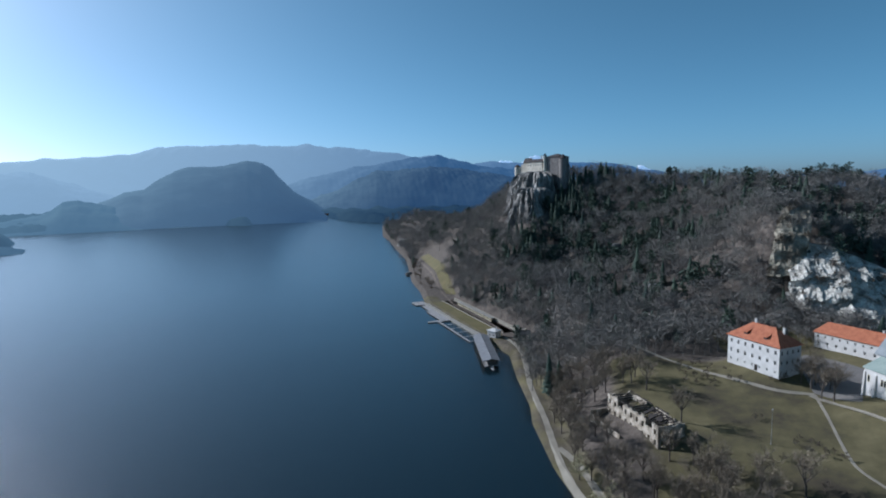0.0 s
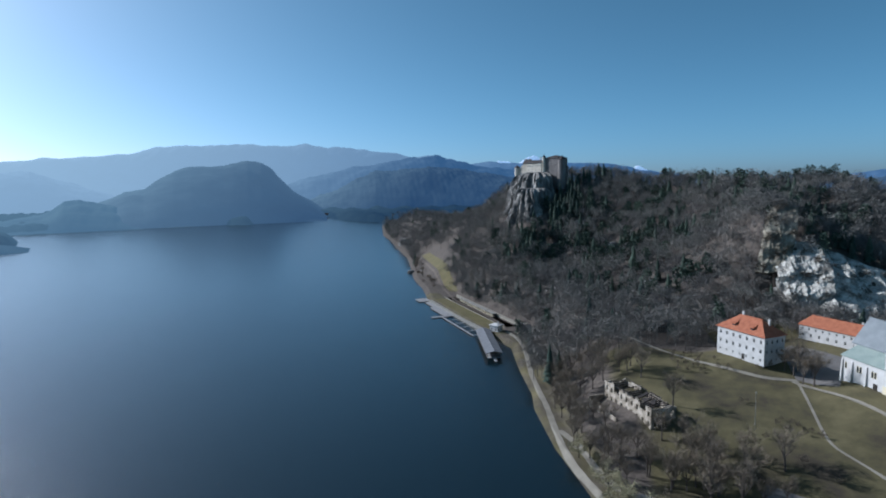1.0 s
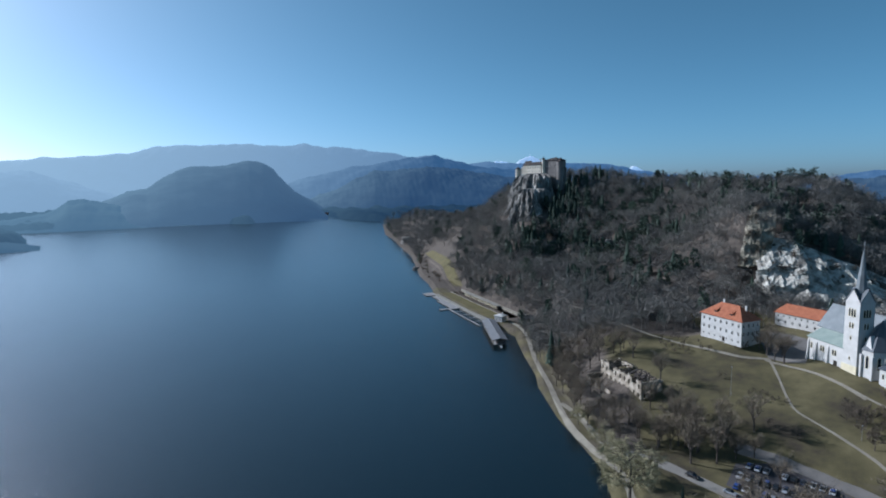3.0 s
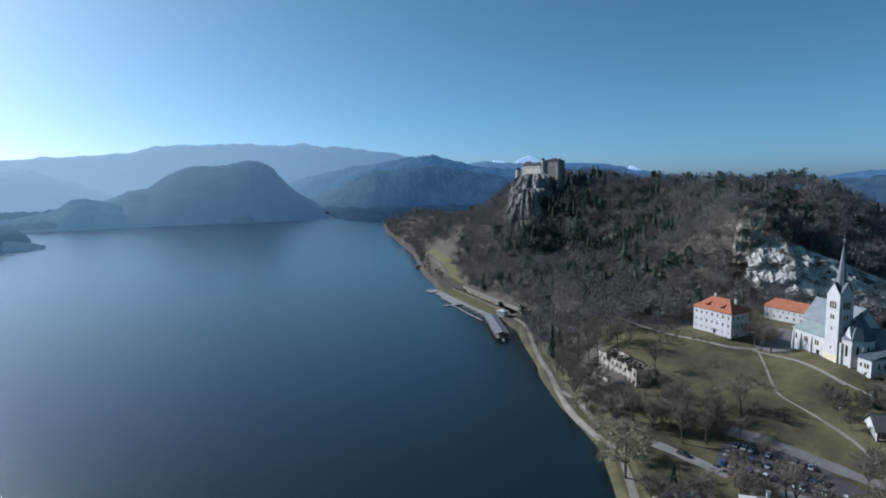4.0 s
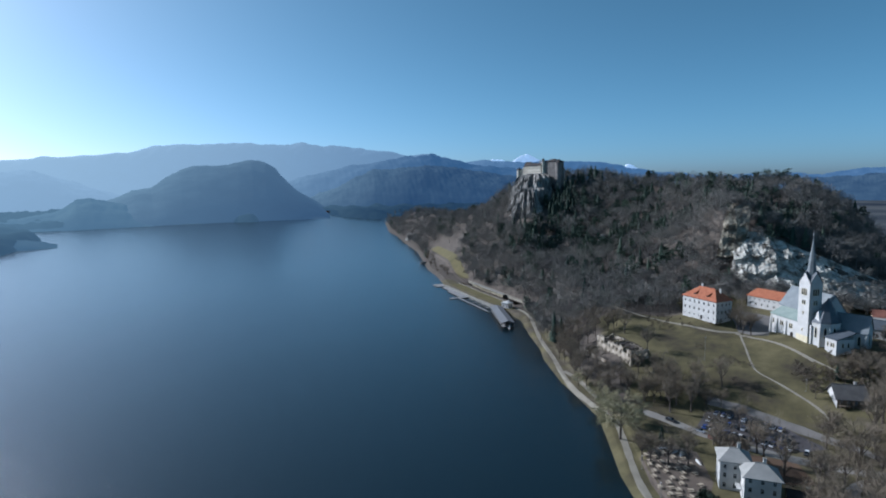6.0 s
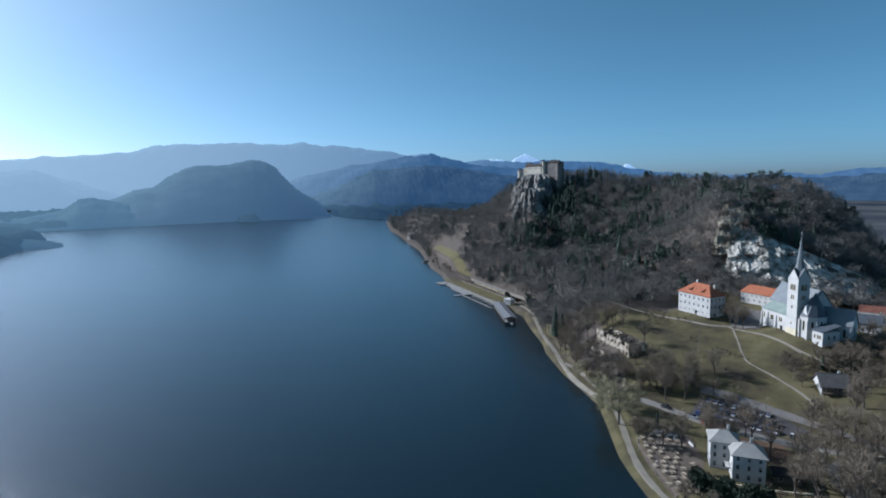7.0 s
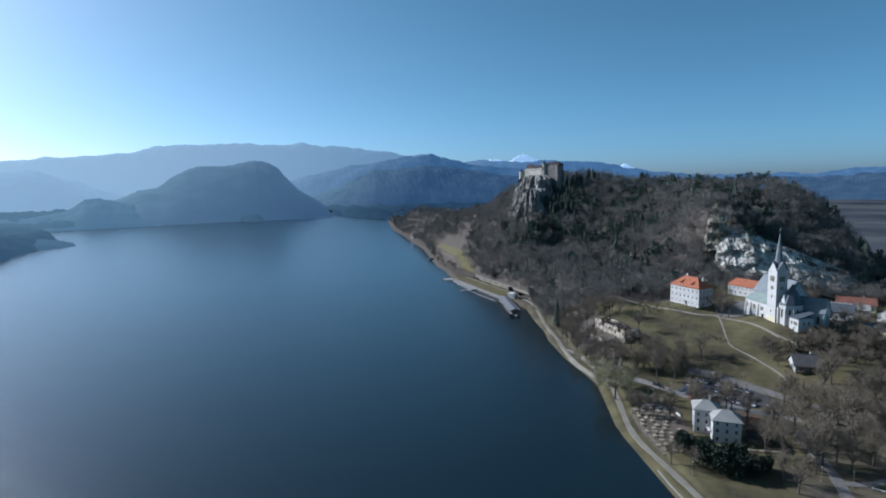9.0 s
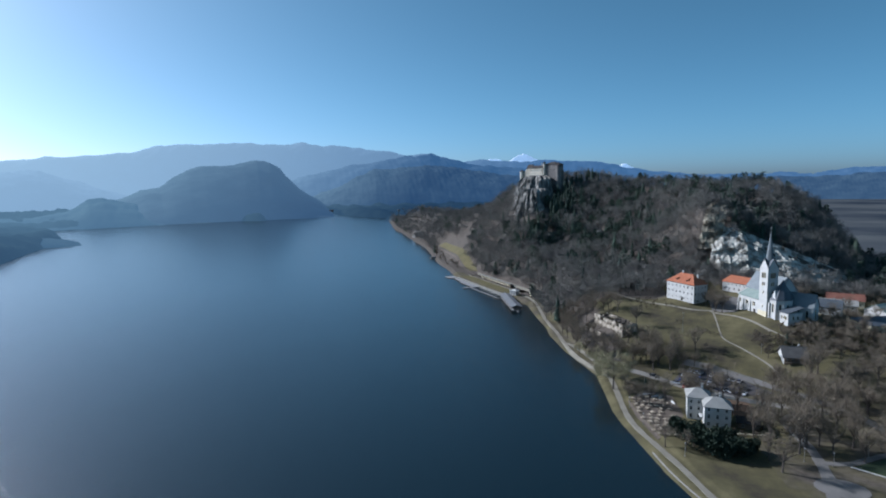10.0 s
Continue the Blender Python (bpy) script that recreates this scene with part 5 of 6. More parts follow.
KEEP_OUT = [(53, 94, 10), (109, 160, 10), (74.8, 252.6, 17), (116, 215, 26), (160, 141, 13), (184, 208, 18), (196, 244, 16), (218, 268, 14), (176, 266, 18), (158, 240, 11), (131, 206, 11), (232, 300, 12), (250, 262, 12)]


def free(x, y):
    if any(math.dist((x, y), k[:2]) < k[2] for k in KEEP_OUT):
        return False
    # the ruin's own footprint, along its axis
    dx, dy = x - 21.6, y - 212.4
    u, w = dx * 0.485 - dy * 0.875, dx * 0.875 + dy * 0.485
    return not (abs(u) < 22 and -17 < w < 10)


def scatter(n, x0, x1, y0, y1, seed, test=None, gap=4.0):
    rnd, got = random.Random(seed), []
    for _ in range(n * 40):
        x, y = rnd.uniform(x0, x1), rnd.uniform(y0, y1)
        if free(x, y) and (test is None or test(x, y)) and all(math.dist((x, y), p) > gap for p in got):
            got.append((x, y))
            if len(got) == n:
                break
    return got


def dshore(x, y):
    return float(shore_distance(np.array([x]), np.array([y]))[0])


LAB = "bare winter tree with grey trunk and fine brown twigs"
rnd = random.Random(77)
groves = []
groves += [(p, "trees by the ruin", TREES, 0.62, 0.95) for p in scatter(46, -30, 46, 166, 262, 1, lambda x, y: dshore(x, y) > 6.5 and not (x > 26 and y > 214) and not (x > 36 and y > 185), 4.2)]
groves += [(p, "trees round the car park", TREES, 0.7, 1.05) for p in scatter(26, 18, 66, 104, 178, 2, lambda x, y: dshore(x, y) > 9 and not (x < 46 and 112 < y < 142) and abs((x - 18) * 0.5 + (y - 158) * 0.87) > 6 and not (44 < x < 70 and 122 < y < 162 and rnd.random() < 0.8), 4.6)]
groves += [(p, "trees in the park", TREES, 0.7, 1.2) for p in scatter(95, 66, 165, 46, 146, 3, lambda x, y: not (70 < x < 94 and 48 < y < 66) and not (abs(x - 96) < 4 and y < 104) and not (y > 110 and x < 84), 5.0)]
groves += [(p, "shrubs below the church", SHRUBS, 0.8, 1.5) for p in scatter(130, 96, 168, 160, 194, 4, lambda x, y: dshore(x, y) > 40 and not (y > 184 and x < 112), 2.3)]
groves += [(p, "trees below the church", TREES, 0.45, 0.75) for p in scatter(22, 112, 165, 152, 186, 5, None, 5)]
groves += [(p, "trees behind the church", TREES, 0.4, 0.62) for p in scatter(46, 116, 172, 174, 226, 15, None, 3.8)]
groves += [(p, "trees in the village", TREES, 0.5, 0.8) for p in scatter(34, 150, 270, 170, 310, 6, None, 7)]
groves += [(p, "bushes on the meadow", SHRUBS, 0.5, 1.0) for p in scatter(9, 34, 100, 166, 192, 7, lambda x, y: abs(x - 83) > 3, 3)]
groves += [(p, "trees of the courtyard", TREES, 0.7, 0.9) for p in ((83.5, 238), (86, 235), (88.5, 238), (93, 236), (87, 228), (90.5, 226))]
groves += [(p, "trees along the lakeside", TREES, 0.55, 0.85) for p in ((14, 168), (20, 142), (23.5, 108), (30, 66), (37, 62), (7, 181), (-1, 202), (-10, 228), (-16, 255), (-17, 265), (-25, 292))]
groves += [(p, "shrubs by the house", SHRUBS, 0.6, 1.1) for p in scatter(16, 58, 84, 74, 112, 8, None, 3)]
groves += [(p, "shrubs by the parsonage", SHRUBS, 0.4, 0.8) for p in scatter(20, 40, 92, 238, 262, 9, lambda x, y: y < 268 - 0.55 * (x - 40), 3)]
groves += [(p, "shrubs on the slope", SHRUBS, 0.35, 0.7) for p in ((60.2, 212.1), (62.7, 213.3), (68.3, 197.0), (69.9, 195.3), (73.8, 199.3), (74.7, 195.9), (76.2, 194.2), (78.1, 192.8), (71.1, 192.4), (80.1, 189.5), (70.8, 200.5), (48.4, 244.3), (73.0, 238.9), (76.1, 238.7), (78.4, 239.6), (58.6, 250.2))]
for (x, y), group, kinds, lo, hi in groves:
    shrub = kinds is SHRUBS
    plant("", kinds[rnd.randrange(len(kinds))], x, y, rnd.uniform(lo, hi), rnd.uniform(0, 360), "leafless brown shrub with dense thin stems" if shrub else LAB, group, "shrub" if shrub else "tree")
rnd = random.Random(61)
for rock, count, lo, hi in ((quarry, 85, 0.4, 0.95), (spur, 40, 0.5, 1.0)):
    for _ in range(count):
        at = rock.data.vertices[rnd.randrange(61 * (181 if rock is quarry else 49))].co
        bush = plant("", SHRUBS[rnd.randrange(2)], at.x, at.y - 0.3, rnd.uniform(lo, hi), rnd.uniform(0, 360), "leafless brown shrub rooted on a rock ledge", "shrubs on the rock face", "shrub")
        bush.matrix_basis.translation.z = at.z - 0.5
rnd2 = random.Random(5)
for k in range(26):
    y = 505 + 9 * k
    x = float(np.interp(y, [p[1] for p in WOOD_SHORE], [p[0] for p in WOOD_SHORE])) + rnd2.uniform(5, 15)
    plant("", TREES[k % 5] if k % 3 else SHRUBS[k % 2], x, y, rnd2.uniform(0.35, 0.6) * (1 if k % 3 else 2), 70 * k, LAB if k % 3 else "leafless brown shrub with dense thin stems", "trees by the bathing place", "tree" if k % 3 else "shrub")
for x, y, s in ((14.2, 127, 1.35), (12.6, 144, 1.0), (8, 160, 0.75), (-2, 184, 0.6)):
    plant("", WILLOW, x, y, s, 40 * x, "pale leafless willow leaning over the lake edge", "willows on the shore", "willow_tree")
for x, y, s, k in ((-17, 257, 1.25, 0), (-12.5, 261, 0.95, 1), (-25, 352, 0.8, 1), (30, 126, 0.45, 0), (112, 176, 0.5, 1), (205, 232, 0.6, 0)):
    plant("", SPRUCE[k], x, y, s, 50 * x, "dark green spruce with drooping branches", "spruces by the lake", "spruce_tree")
for k, (x, y) in enumerate(((-12, 578), (-6, 573), (0, 580), (6, 572), (13, 578), (-15, 566), (-8, 561), (20, 575), (27, 568))):
    plant("", SPRUCE[k % 2], x, y, 1.2 + 0.12 * (k % 4), 61 * k, "tall dark spruce beside the castle", "spruces beside the castle", "spruce_tree")
for k, (x, y) in enumerate(((-22, 508), (-14, 512), (-28, 500), (-20, 494), (-10, 500), (-36, 492), (-6, 516), (-44, 488))):
    plant("", SPRUCE[k % 2], x, y, 0.8 + 0.12 * (k % 4), 47 * k, "tall dark spruce below the crag", "spruces below the crag", "spruce_tree")
for k, (x, y) in enumerate(((-22, 536), (-15, 541), (-27, 530), (-18, 527), (-31, 523), (-9, 535), (-12, 548), (-24, 519))):
    plant("", SPRUCE[k % 2], x, y, 0.95 + 0.12 * (k % 4), 53 * k, "tall dark spruce beside the crag foot", "spruces beside the crag foot", "spruce_tree")
for x, y, s in ((37.5, 75, 1.0), (41, 67, 1.15), (47, 63, 1.15), (53, 67, 1.0), (58, 63, 0.9), (37, 82, 0.75), (44, 73, 0.9), (50, 71, 0.9), (62, 66, 0.7), (51, 60, 0.9)):
    plant("", YEW, x, y, s, 33 * x, "broad dark evergreen yew beside the villa", "yews beside the villa", "yew_tree")


def pine_meshes(seed, H, R):
    """Tall pine: bare trunk, a few limbs and a flat broken crown."""
    rnd = random.Random(seed)
    random.seed(seed)
    g, v, f = Geo(), [], []
    g.tube((0, 0, -1), (0, 0, H * 0.95), H * 0.016, H * 0.005, 6, False)
    for k in range(8):
        a = 2.4 * k + rnd.uniform(-0.4, 0.4)
        z = H * (0.5 + 0.45 * k / 7)
        reach = R * (1.0 - 0.55 * k / 7) * rnd.uniform(0.6, 1.1)
        c = Vector((math.cos(a) * reach, math.sin(a) * reach, z + H * 0.05))
        g.tube((0, 0, z - H * 0.05), c, H * 0.006, H * 0.002, 4, False)
        for _ in range(60):
            d = Vector((rnd.gauss(0, 1), rnd.gauss(0, 1), rnd.gauss(0, 0.45)))
            sliver(v, f, c + d * R * 0.26, (d.normalized() + Vector((rnd.gauss(0, 0.6), rnd.gauss(0, 0.6), rnd.gauss(0.2, 0.5)))).normalized(), R * rnd.uniform(0.14, 0.28), R * rnd.uniform(0.1, 0.18))
    crown = bpy.data.meshes.new("crown")
    crown.from_pydata(v, [], f)
    crown.materials.append(M["needles"])
    crown.attributes.new("tint", "FLOAT", "POINT").data.foreach_set("value", np.full(len(v), 0.15, np.float32))
    return g.mesh("trunk", M["bark"]), crown


PINES = [pine_meshes(51, 17, 3.6), pine_meshes(52, 16, 4.2), pine_meshes(53, 18, 3.2)]
for k, (x, y, s) in enumerate(((81, 544, 0.95), (75, 549, 0.8), (88, 534, 0.7), (99, 514, 0.85), (108, 499, 0.8), (117, 486, 0.95), (121, 479, 0.7), (125, 472, 0.95), (129, 465, 0.85), (143, 443, 0.9), (147, 440, 1.0),
                               (152, 439, 1.05), (156, 441, 0.9), (161, 441, 1.15), (166, 442, 0.85), (171, 443, 1.0), (175, 442, 0.9), (179, 445, 1.0), (188, 446, 0.8), (40, 574, 0.7), (52, 566, 0.75), (63, 557, 0.7))):
    plant("", PINES[k % 3], x, y, s, 71 * k, "dark pine with an open crown on the ridge", "pines along the ridge", "pine_tree")


OUTCROPS = [(24.8, 460.8, 4.5), (19.4, 482.6, 3.5), (44.4, 374.8, 4.5), (49.4, 363.7, 3.5), (-80, 448.8, 3.5), (56, 348, 3), (-24, 487, 5), (-310, 904, 9), (-285, 856, 6), (-205, 612, 4), (-4, 508, 4)]
for k, (x, y, r) in enumerate(OUTCROPS):
    z = ground_z(x, y)
    crop = rock_mass("rock_outcrop", x, y, z - 5, z + r * 0.9, r * 1.5, r, 0.6, "", M["limestone"], 20.0 + k, 40, 14, rough=0.25)
    tagged(crop, "pale limestone outcrop among the hillside trees", "rock", "rock outcrops on the wooded hill")


# ---- woods on the hill ----
def wood_variant(seed, H):
    """Light tree for the far woods: trunk, limbs and a rounded crown of twig sprays, as arrays."""
    rnd = random.Random(seed)
    random.seed(seed)
    g = Geo()
    r = H * 0.011
    g.tube((0, 0, -1), (0, 0, H * 0.6), r, r * 0.5, 3, False)
    tops = []
    for k in range(6):
        a = 1.05 * k + rnd.uniform(-0.4, 0.4)
        p = Vector((0, 0, H * rnd.uniform(0.28, 0.5)))
        q = p + Vector((math.cos(a) * H * 0.22, math.sin(a) * H * 0.22, H * rnd.uniform(0.16, 0.34)))
        g.tube(p, q, r * 0.5, r * 0.2, 3, False)
        tops.append((q, H * rnd.uniform(0.13, 0.2)))
    tops.append((Vector((0, 0, H * 0.78)), H * 0.2))
    tri = []
    for face in g.f:
        tri += [(face[0], face[1], face[2]), (face[0], face[2], face[3])]
    w, f = [tuple(p) for p in g.v], tri
    for k in range(230):
        c, size = tops[k % 7]
        d = Vector((rnd.gauss(0, 1), rnd.gauss(0, 1), rnd.gauss(0.2, 0.9))).normalized()
        q = c + d * size * rnd.uniform(0.3, 0.95)
        way = (d * 0.7 + Vector((rnd.gauss(0, 0.7), rnd.gauss(0, 0.7), rnd.gauss(0.1, 0.6)))).normalized()
        sliver(w, f, q, way, H * rnd.uniform(0.07, 0.15), H * 0.013 * rnd.uniform(0.7, 1.5))
    return np.array(w), np.array(f)


def pine_arrays(seed, H, R):
    """Evergreen with a rounded, broken crown: lumps of needle sprays along the upper trunk."""
    rnd = random.Random(seed)
    random.seed(seed)
    v, f = [], []
    for k in range(9):
        t = k / 8
        a = rnd.uniform(0, 6.283)
        reach = R * (0.75 - 0.6 * t) * rnd.uniform(0.5, 1.1)
        c = Vector((math.cos(a) * reach, math.sin(a) * reach, H * (0.3 + 0.62 * t)))
        for _ in range(22):
            d = Vector((rnd.gauss(0, 1), rnd.gauss(0, 1), rnd.gauss(0, 0.7))).normalized()
            sliver(v, f, c + d * R * rnd.uniform(0.2, 0.55) * (1 - 0.45 * t), (d + Vector((rnd.gauss(0, 0.6), rnd.gauss(0, 0.6), rnd.gauss(0.1, 0.5)))).normalized(), R * rnd.uniform(0.2, 0.4), R * rnd.uniform(0.16, 0.3))
    return np.array(v), np.array(f)


def woods(name, variants, spots, mat, label, seed, lo, hi, tints):
    rs = np.random.RandomState(seed)
    vs, fs, ts, base = [], [], [], 0
    z = terrain(np.array([p[0] for p in spots]), np.array([p[1] for p in spots]))
    for (x, y), h in zip(spots, z):
        v, f = variants[rs.randint(len(variants))]
        a, s = rs.uniform(0, 6.283), rs.uniform(lo, hi)
        c, n = math.cos(a) * s, math.sin(a) * s
        vs.append(np.stack([v[:, 0] * c - v[:, 1] * n + x, v[:, 0] * n + v[:, 1] * c + y, v[:, 2] * s * rs.uniform(0.85, 1.15) + h - 0.3], -1))
        fs.append(f + base)
        ts.append(np.full(len(v), np.clip(rs.uniform(*tints) + 0.22 * float(wave(np.array([x]), np.array([y]), 42, 17)[0]), 0, 1)))
        base += len(v)
    ob = mesh_object(name, np.concatenate(vs), np.concatenate(fs), mat)
    ob.data.attributes.new("tint", "FLOAT", "POINT").data.foreach_set("value", np.concatenate(ts).astype(np.float32))
    return tagged(ob, label, "woods", kind="stuff")


def wood_spots():
    """Jittered spots over the hill and the wooded shore, thinned where there is rock, path or lawn."""
    rs = np.random.RandomState(5)
    spots = []
    for x0, x1, y0, y1, step in ((-140, 272, 250, 660, 6.0), (-330, -60, 660, 900, 8.5), (-560, -200, 880, 1450, 12.0), (-60, 200, 640, 760, 10.0)):
        gx, gy = np.meshgrid(np.arange(x0, x1, step), np.arange(y0, y1, step))
        gx, gy = (gx + rs.uniform(-0.45, 0.45, gx.shape) * step).ravel(), (gy + rs.uniform(-0.45, 0.45, gy.shape) * step).ravel()
        d = shore_distance(gx, gy)
        edge = ridge_height(gx, gy)
        ok = (edge > 18 + 5 * wave(gx, gy, 50, 8)) | ((gx < 24 - (gy - 262) * 0.1) & (gy > 262)) | ((gy > 640) & (edge > -20))
        ok &= d > np.where((gy > 330) & (gy < 560), 28 + 3 * wave(gx, gy, 30, 2), np.where((gy >= 560) & (gy < 730) & (d > 11), 38, 4))
        ok &= ~((((gx + 54) / 31) ** 2 + ((gy - 588) / 56) ** 2) < 1)                       # the crag
        ok &= ~(((((gx + 46) / 40) ** 2 + ((gy - 560) / 54) ** 2) < 1) & (rs.rand(gx.size) < 0.85))
        ok &= ~((gx > 108) & (gx < 212) & (gy > 303) & (gy < 338 - 0.1 * (gx - 84)) & (rs.rand(gx.size) < 0.8))   # the quarry face
        for ox, oy, r in OUTCROPS:
            ok &= np.hypot(gx - ox, gy - oy + r) > r * 1.6
        ok |= (gx > 20) & (gx < 66) & (gy > 276 - 0.2 * (gx - 24)) & (gy < 340)
        ok |= (gx > 70) & (gx < 260) & (gy > 291 - 0.12 * (gx - 100)) & (gy < 312)
        ok &= ~((gx > 66) & (gx < 150) & (gy < 291))
        ok &= ~((gx > 150) & (gy < 284))
        spots += list(zip(gx[ok].tolist(), gy[ok].tolist()))
    return spots


spots = wood_spots()
rs = np.random.RandomState(12)
pick = rs.rand(len(spots))
# evergreens stand in dense clumps, thickest below the castle and on the middle slope
xy = np.array(spots)
clump = wave(xy[:, 0], xy[:, 1], 75, 31) + 0.6 * wave(xy[:, 0], xy[:, 1], 30, 32) + 0.9 * np.exp(-((xy[:, 0] + 5) / 60) ** 2 - ((xy[:, 1] - 500) / 60) ** 2) + 0.5 * np.exp(-((xy[:, 0] - 70) / 60) ** 2 - ((xy[:, 1] - 430) / 50) ** 2)
share = np.clip(0.1 + 0.75 * (clump - 0.12), 0.05, 0.8) * np.clip((xy[:, 1] - 285) / 40, 0, 1) * np.where(xy[:, 0] < -95, 0.35, 1)
ever = [p for p, k, q in zip(spots, pick, share) if k < q]
bare = [p for p, k, q in zip(spots, pick, share) if k >= q]
woods("bare_woods", [wood_variant(s, 15) for s in range(60, 68)], bare, M["wood_twigs"], "dense leafless brown winter woods covering the hill", 3, 0.75, 1.3, (0.0, 0.55))
woods("conifer_woods", [conifer_mesh_arrays(s, 15, 3.8, 10, 11) for s in range(80, 83)] + [pine_arrays(s, 14, 4.6) for s in range(90, 95)], ever, M["needles"], "dark green conifers in clumps in the hillside woods", 4, 0.7, 1.3, (0.0, 0.6))

# ---- bathing place and boathouse under the crag ----
SHORE_ROW = pose(-66, 352, 0, 0, 0, 125.4)      # x along the shore, -y inland


def on_shore(x, y, z=0.0, turn=0.0):
    return SHORE_ROW @ pose(x, y, z, 0, 0, turn)


def shore_xy(x, y):
    p = SHORE_ROW @ Vector((x, y, 0))
    return (p.x, p.y)


def structure(name, geo, mat, m, label, category):
    ob = new(name, geo.mesh(name, mat))
    ob.matrix_basis = m
    return tagged(ob, label, category, kind="structure")


structure("quay", Geo().box(-4, 122, -3.2, 0.8, -2, 1.5), M["concrete"], SHORE_ROW, "pale concrete quay of the bathing place", "quay")
g = Geo().box(2, 120, -24, -15, 0, 2.7).box(2, 120, -15.4, -14.9, 0, 3.3)
structure("promenade", g, M["gravel"], SHORE_ROW, "raised pale promenade with a low parapet", "promenade")
structure("wall_upper", Geo().box(0, 118, -26.5, -25.5, 0, 5.0).box(0, 118, -26.7, -25.3, 5.0, 5.2), M["gravel"], SHORE_ROW, "long pale retaining wall behind the promenade", "wall")
yard("lawn_lower", [shore_xy(4, -3.6), shore_xy(4, -14.6), shore_xy(116, -14.6), shore_xy(116, -3.6)][::-1], M["lawn"], "short yellow-green lawn by the water", "lawn", lift=0.15)
yard("lawn_far", [(-128, 492), (-117, 486), (-140, 545), (-206, 700), (-222, 716), (-190, 640)][::-1], M["lawn"], "sloping yellow-green lawn above the shore", "lawn", lift=0.2)
ribbon("path_lido", [(-52, 352), (-58, 372), (-80, 405), (-112, 450), (-128, 485), (-160, 560), (-200, 655), (-238, 742), (-300, 880)], 2.0, M["earth"], "brown earth path behind the bathing place", "path", lift=0.16)


def deck(x0, x1, y0, y1, label):
    root = thing("bathing_deck", SHORE_ROW, label, "deck", "decks of the bathing place")
    n = int((x1 - x0) / 1.2)
    for k in range(n):
        a = x0 + (x1 - x0) * k / n
        part("plank", Geo().box(a + 0.03, a + (x1 - x0) / n - 0.03, y0, y1, 0.55, 0.7), M["deck"], root)
    part("bearer", Geo().box(x0, x1, y0 + 0.3, y0 + 0.6, 0.2, 0.55), M["wood"], root)
    part("bearer", Geo().box(x0, x1, y1 - 0.6, y1 - 0.3, 0.2, 0.55), M["wood"], root)
    for a in np.linspace(x0 + 0.5, x1 - 0.5, max(2, int((x1 - x0) / 6))):
        for y in (y0 + 0.45, y1 - 0.45):
            part("pile", Geo().tube((a, y, -2.5), (a, y, 0.6), 0.16, 0.16, 6), M["wood"], root)


deck(64, 96, 0.8, 8.5, "grey wooden bathing deck over the water")
deck(96, 118, 0.8, 5.5, "grey wooden bathing deck beside the quay")
deck(122, 136, -2, 9, "grey wooden jetty at the end of the quay")
deck(60, 63.5, 0.8, 19, "narrow wooden jetty reaching into the lake")


def pool_frame():
    root = thing("pool_walkway", SHORE_ROW, "narrow walkway frame enclosing a lake pool", "walkway")
    part("walkway", Geo().box(-1, 60, 10.2, 11.6, 0.5, 0.7), M["deck"], root)
    for x in (0, 12, 24, 36, 48, 59):
        part("cross_beam", Geo().box(x - 0.35, x + 0.35, 0.8, 10.2, 0.5, 0.68), M["deck"], root)
        part("pile", Geo().tube((x, 10.9, -2.5), (x, 10.9, 1.2), 0.15, 0.15, 6), M["wood"], root)


pool_frame()


def boathouse():
    root = thing("boathouse", pose(-60.5, 325, 0, 0, 0, -72.5), "long grey-roofed boathouse on piles in the lake", "boathouse")
    gable_roof(root, 54, 9, 3.6, 1.2, M["sheet_dark"], M["wood"], over=0.6)
    part("floor", Geo().box(-27, 27, -4.2, 4.2, 0.4, 0.6), M["deck"], root)
    for k in range(14):
        x = -26.5 + 53 * k / 13
        for y in (-4.2, 4.2):
            part("post", Geo().box(x - 0.14, x + 0.14, y - 0.14, y + 0.14, -2.5, 3.7), M["wood"], root)
    for s in (-4.3, 4.2):
        for k in range(13):
            part("board", Geo().box(-26.4 + 4.08 * k, -22.45 + 4.08 * k, s, s + 0.1, 2.3, 3.6), M["wood"], root)
    part("pier", Geo().box(27, 34, -0.8, 0.8, 0.4, 0.6), M["deck"], root)
    part("mooring_post", Geo().tube((33.5, 0, -2.5), (33.5, 0, 3.2), 0.15, 0.13, 6), M["plaster"], root)


boathouse()


def cabin(m, doors, label, roof):
    root = thing("cabin", m, label, "cabin", "cabins of the bathing place")
    L = 2.4 * doors
    holes = [(0.35 + 2.4 * k, 2.05 + 2.4 * k, 0.1, 2.1) for k in range(doors)]
    part("front_wall", Geo().wall((-L / 2, 0), (L / 2, 0), 0, 2.6, holes, reveal=0.3), M["plinth"], root)
    part("body", Geo().box(-L / 2, L / 2, 0.4, 2.8, 0, 2.6), M["wood"], root)
    part("roof", Geo().box(-L / 2 - 0.3, L / 2 + 0.3, -0.5, 3.1, 2.6, 2.8), roof, root)


for k in range(5):
    cabin(on_shore(40 + 13.5 * k, -21.5, 2.7, 180), 5, "row of cream changing cabins with dark doorways", M["concrete"])
cabin(pose(-43, 371, 1.3, 0, 0, -40), 5, "low flat-roofed kiosk with dark openings", M["sheet"])
plain_house(-59.5, 353.5, -30, 7, 6, 4.2, 1.2, M["plaster"], M["plaster"], "small white pavilion beside the boathouse", "hip", "pavilion", 2)
plain_house(-40, 352, 20, 9, 6, 3.2, 2, M["brown_sheet"], M["plinth"], "small brown-roofed building by the lakeside path", "gable", "building", 2)
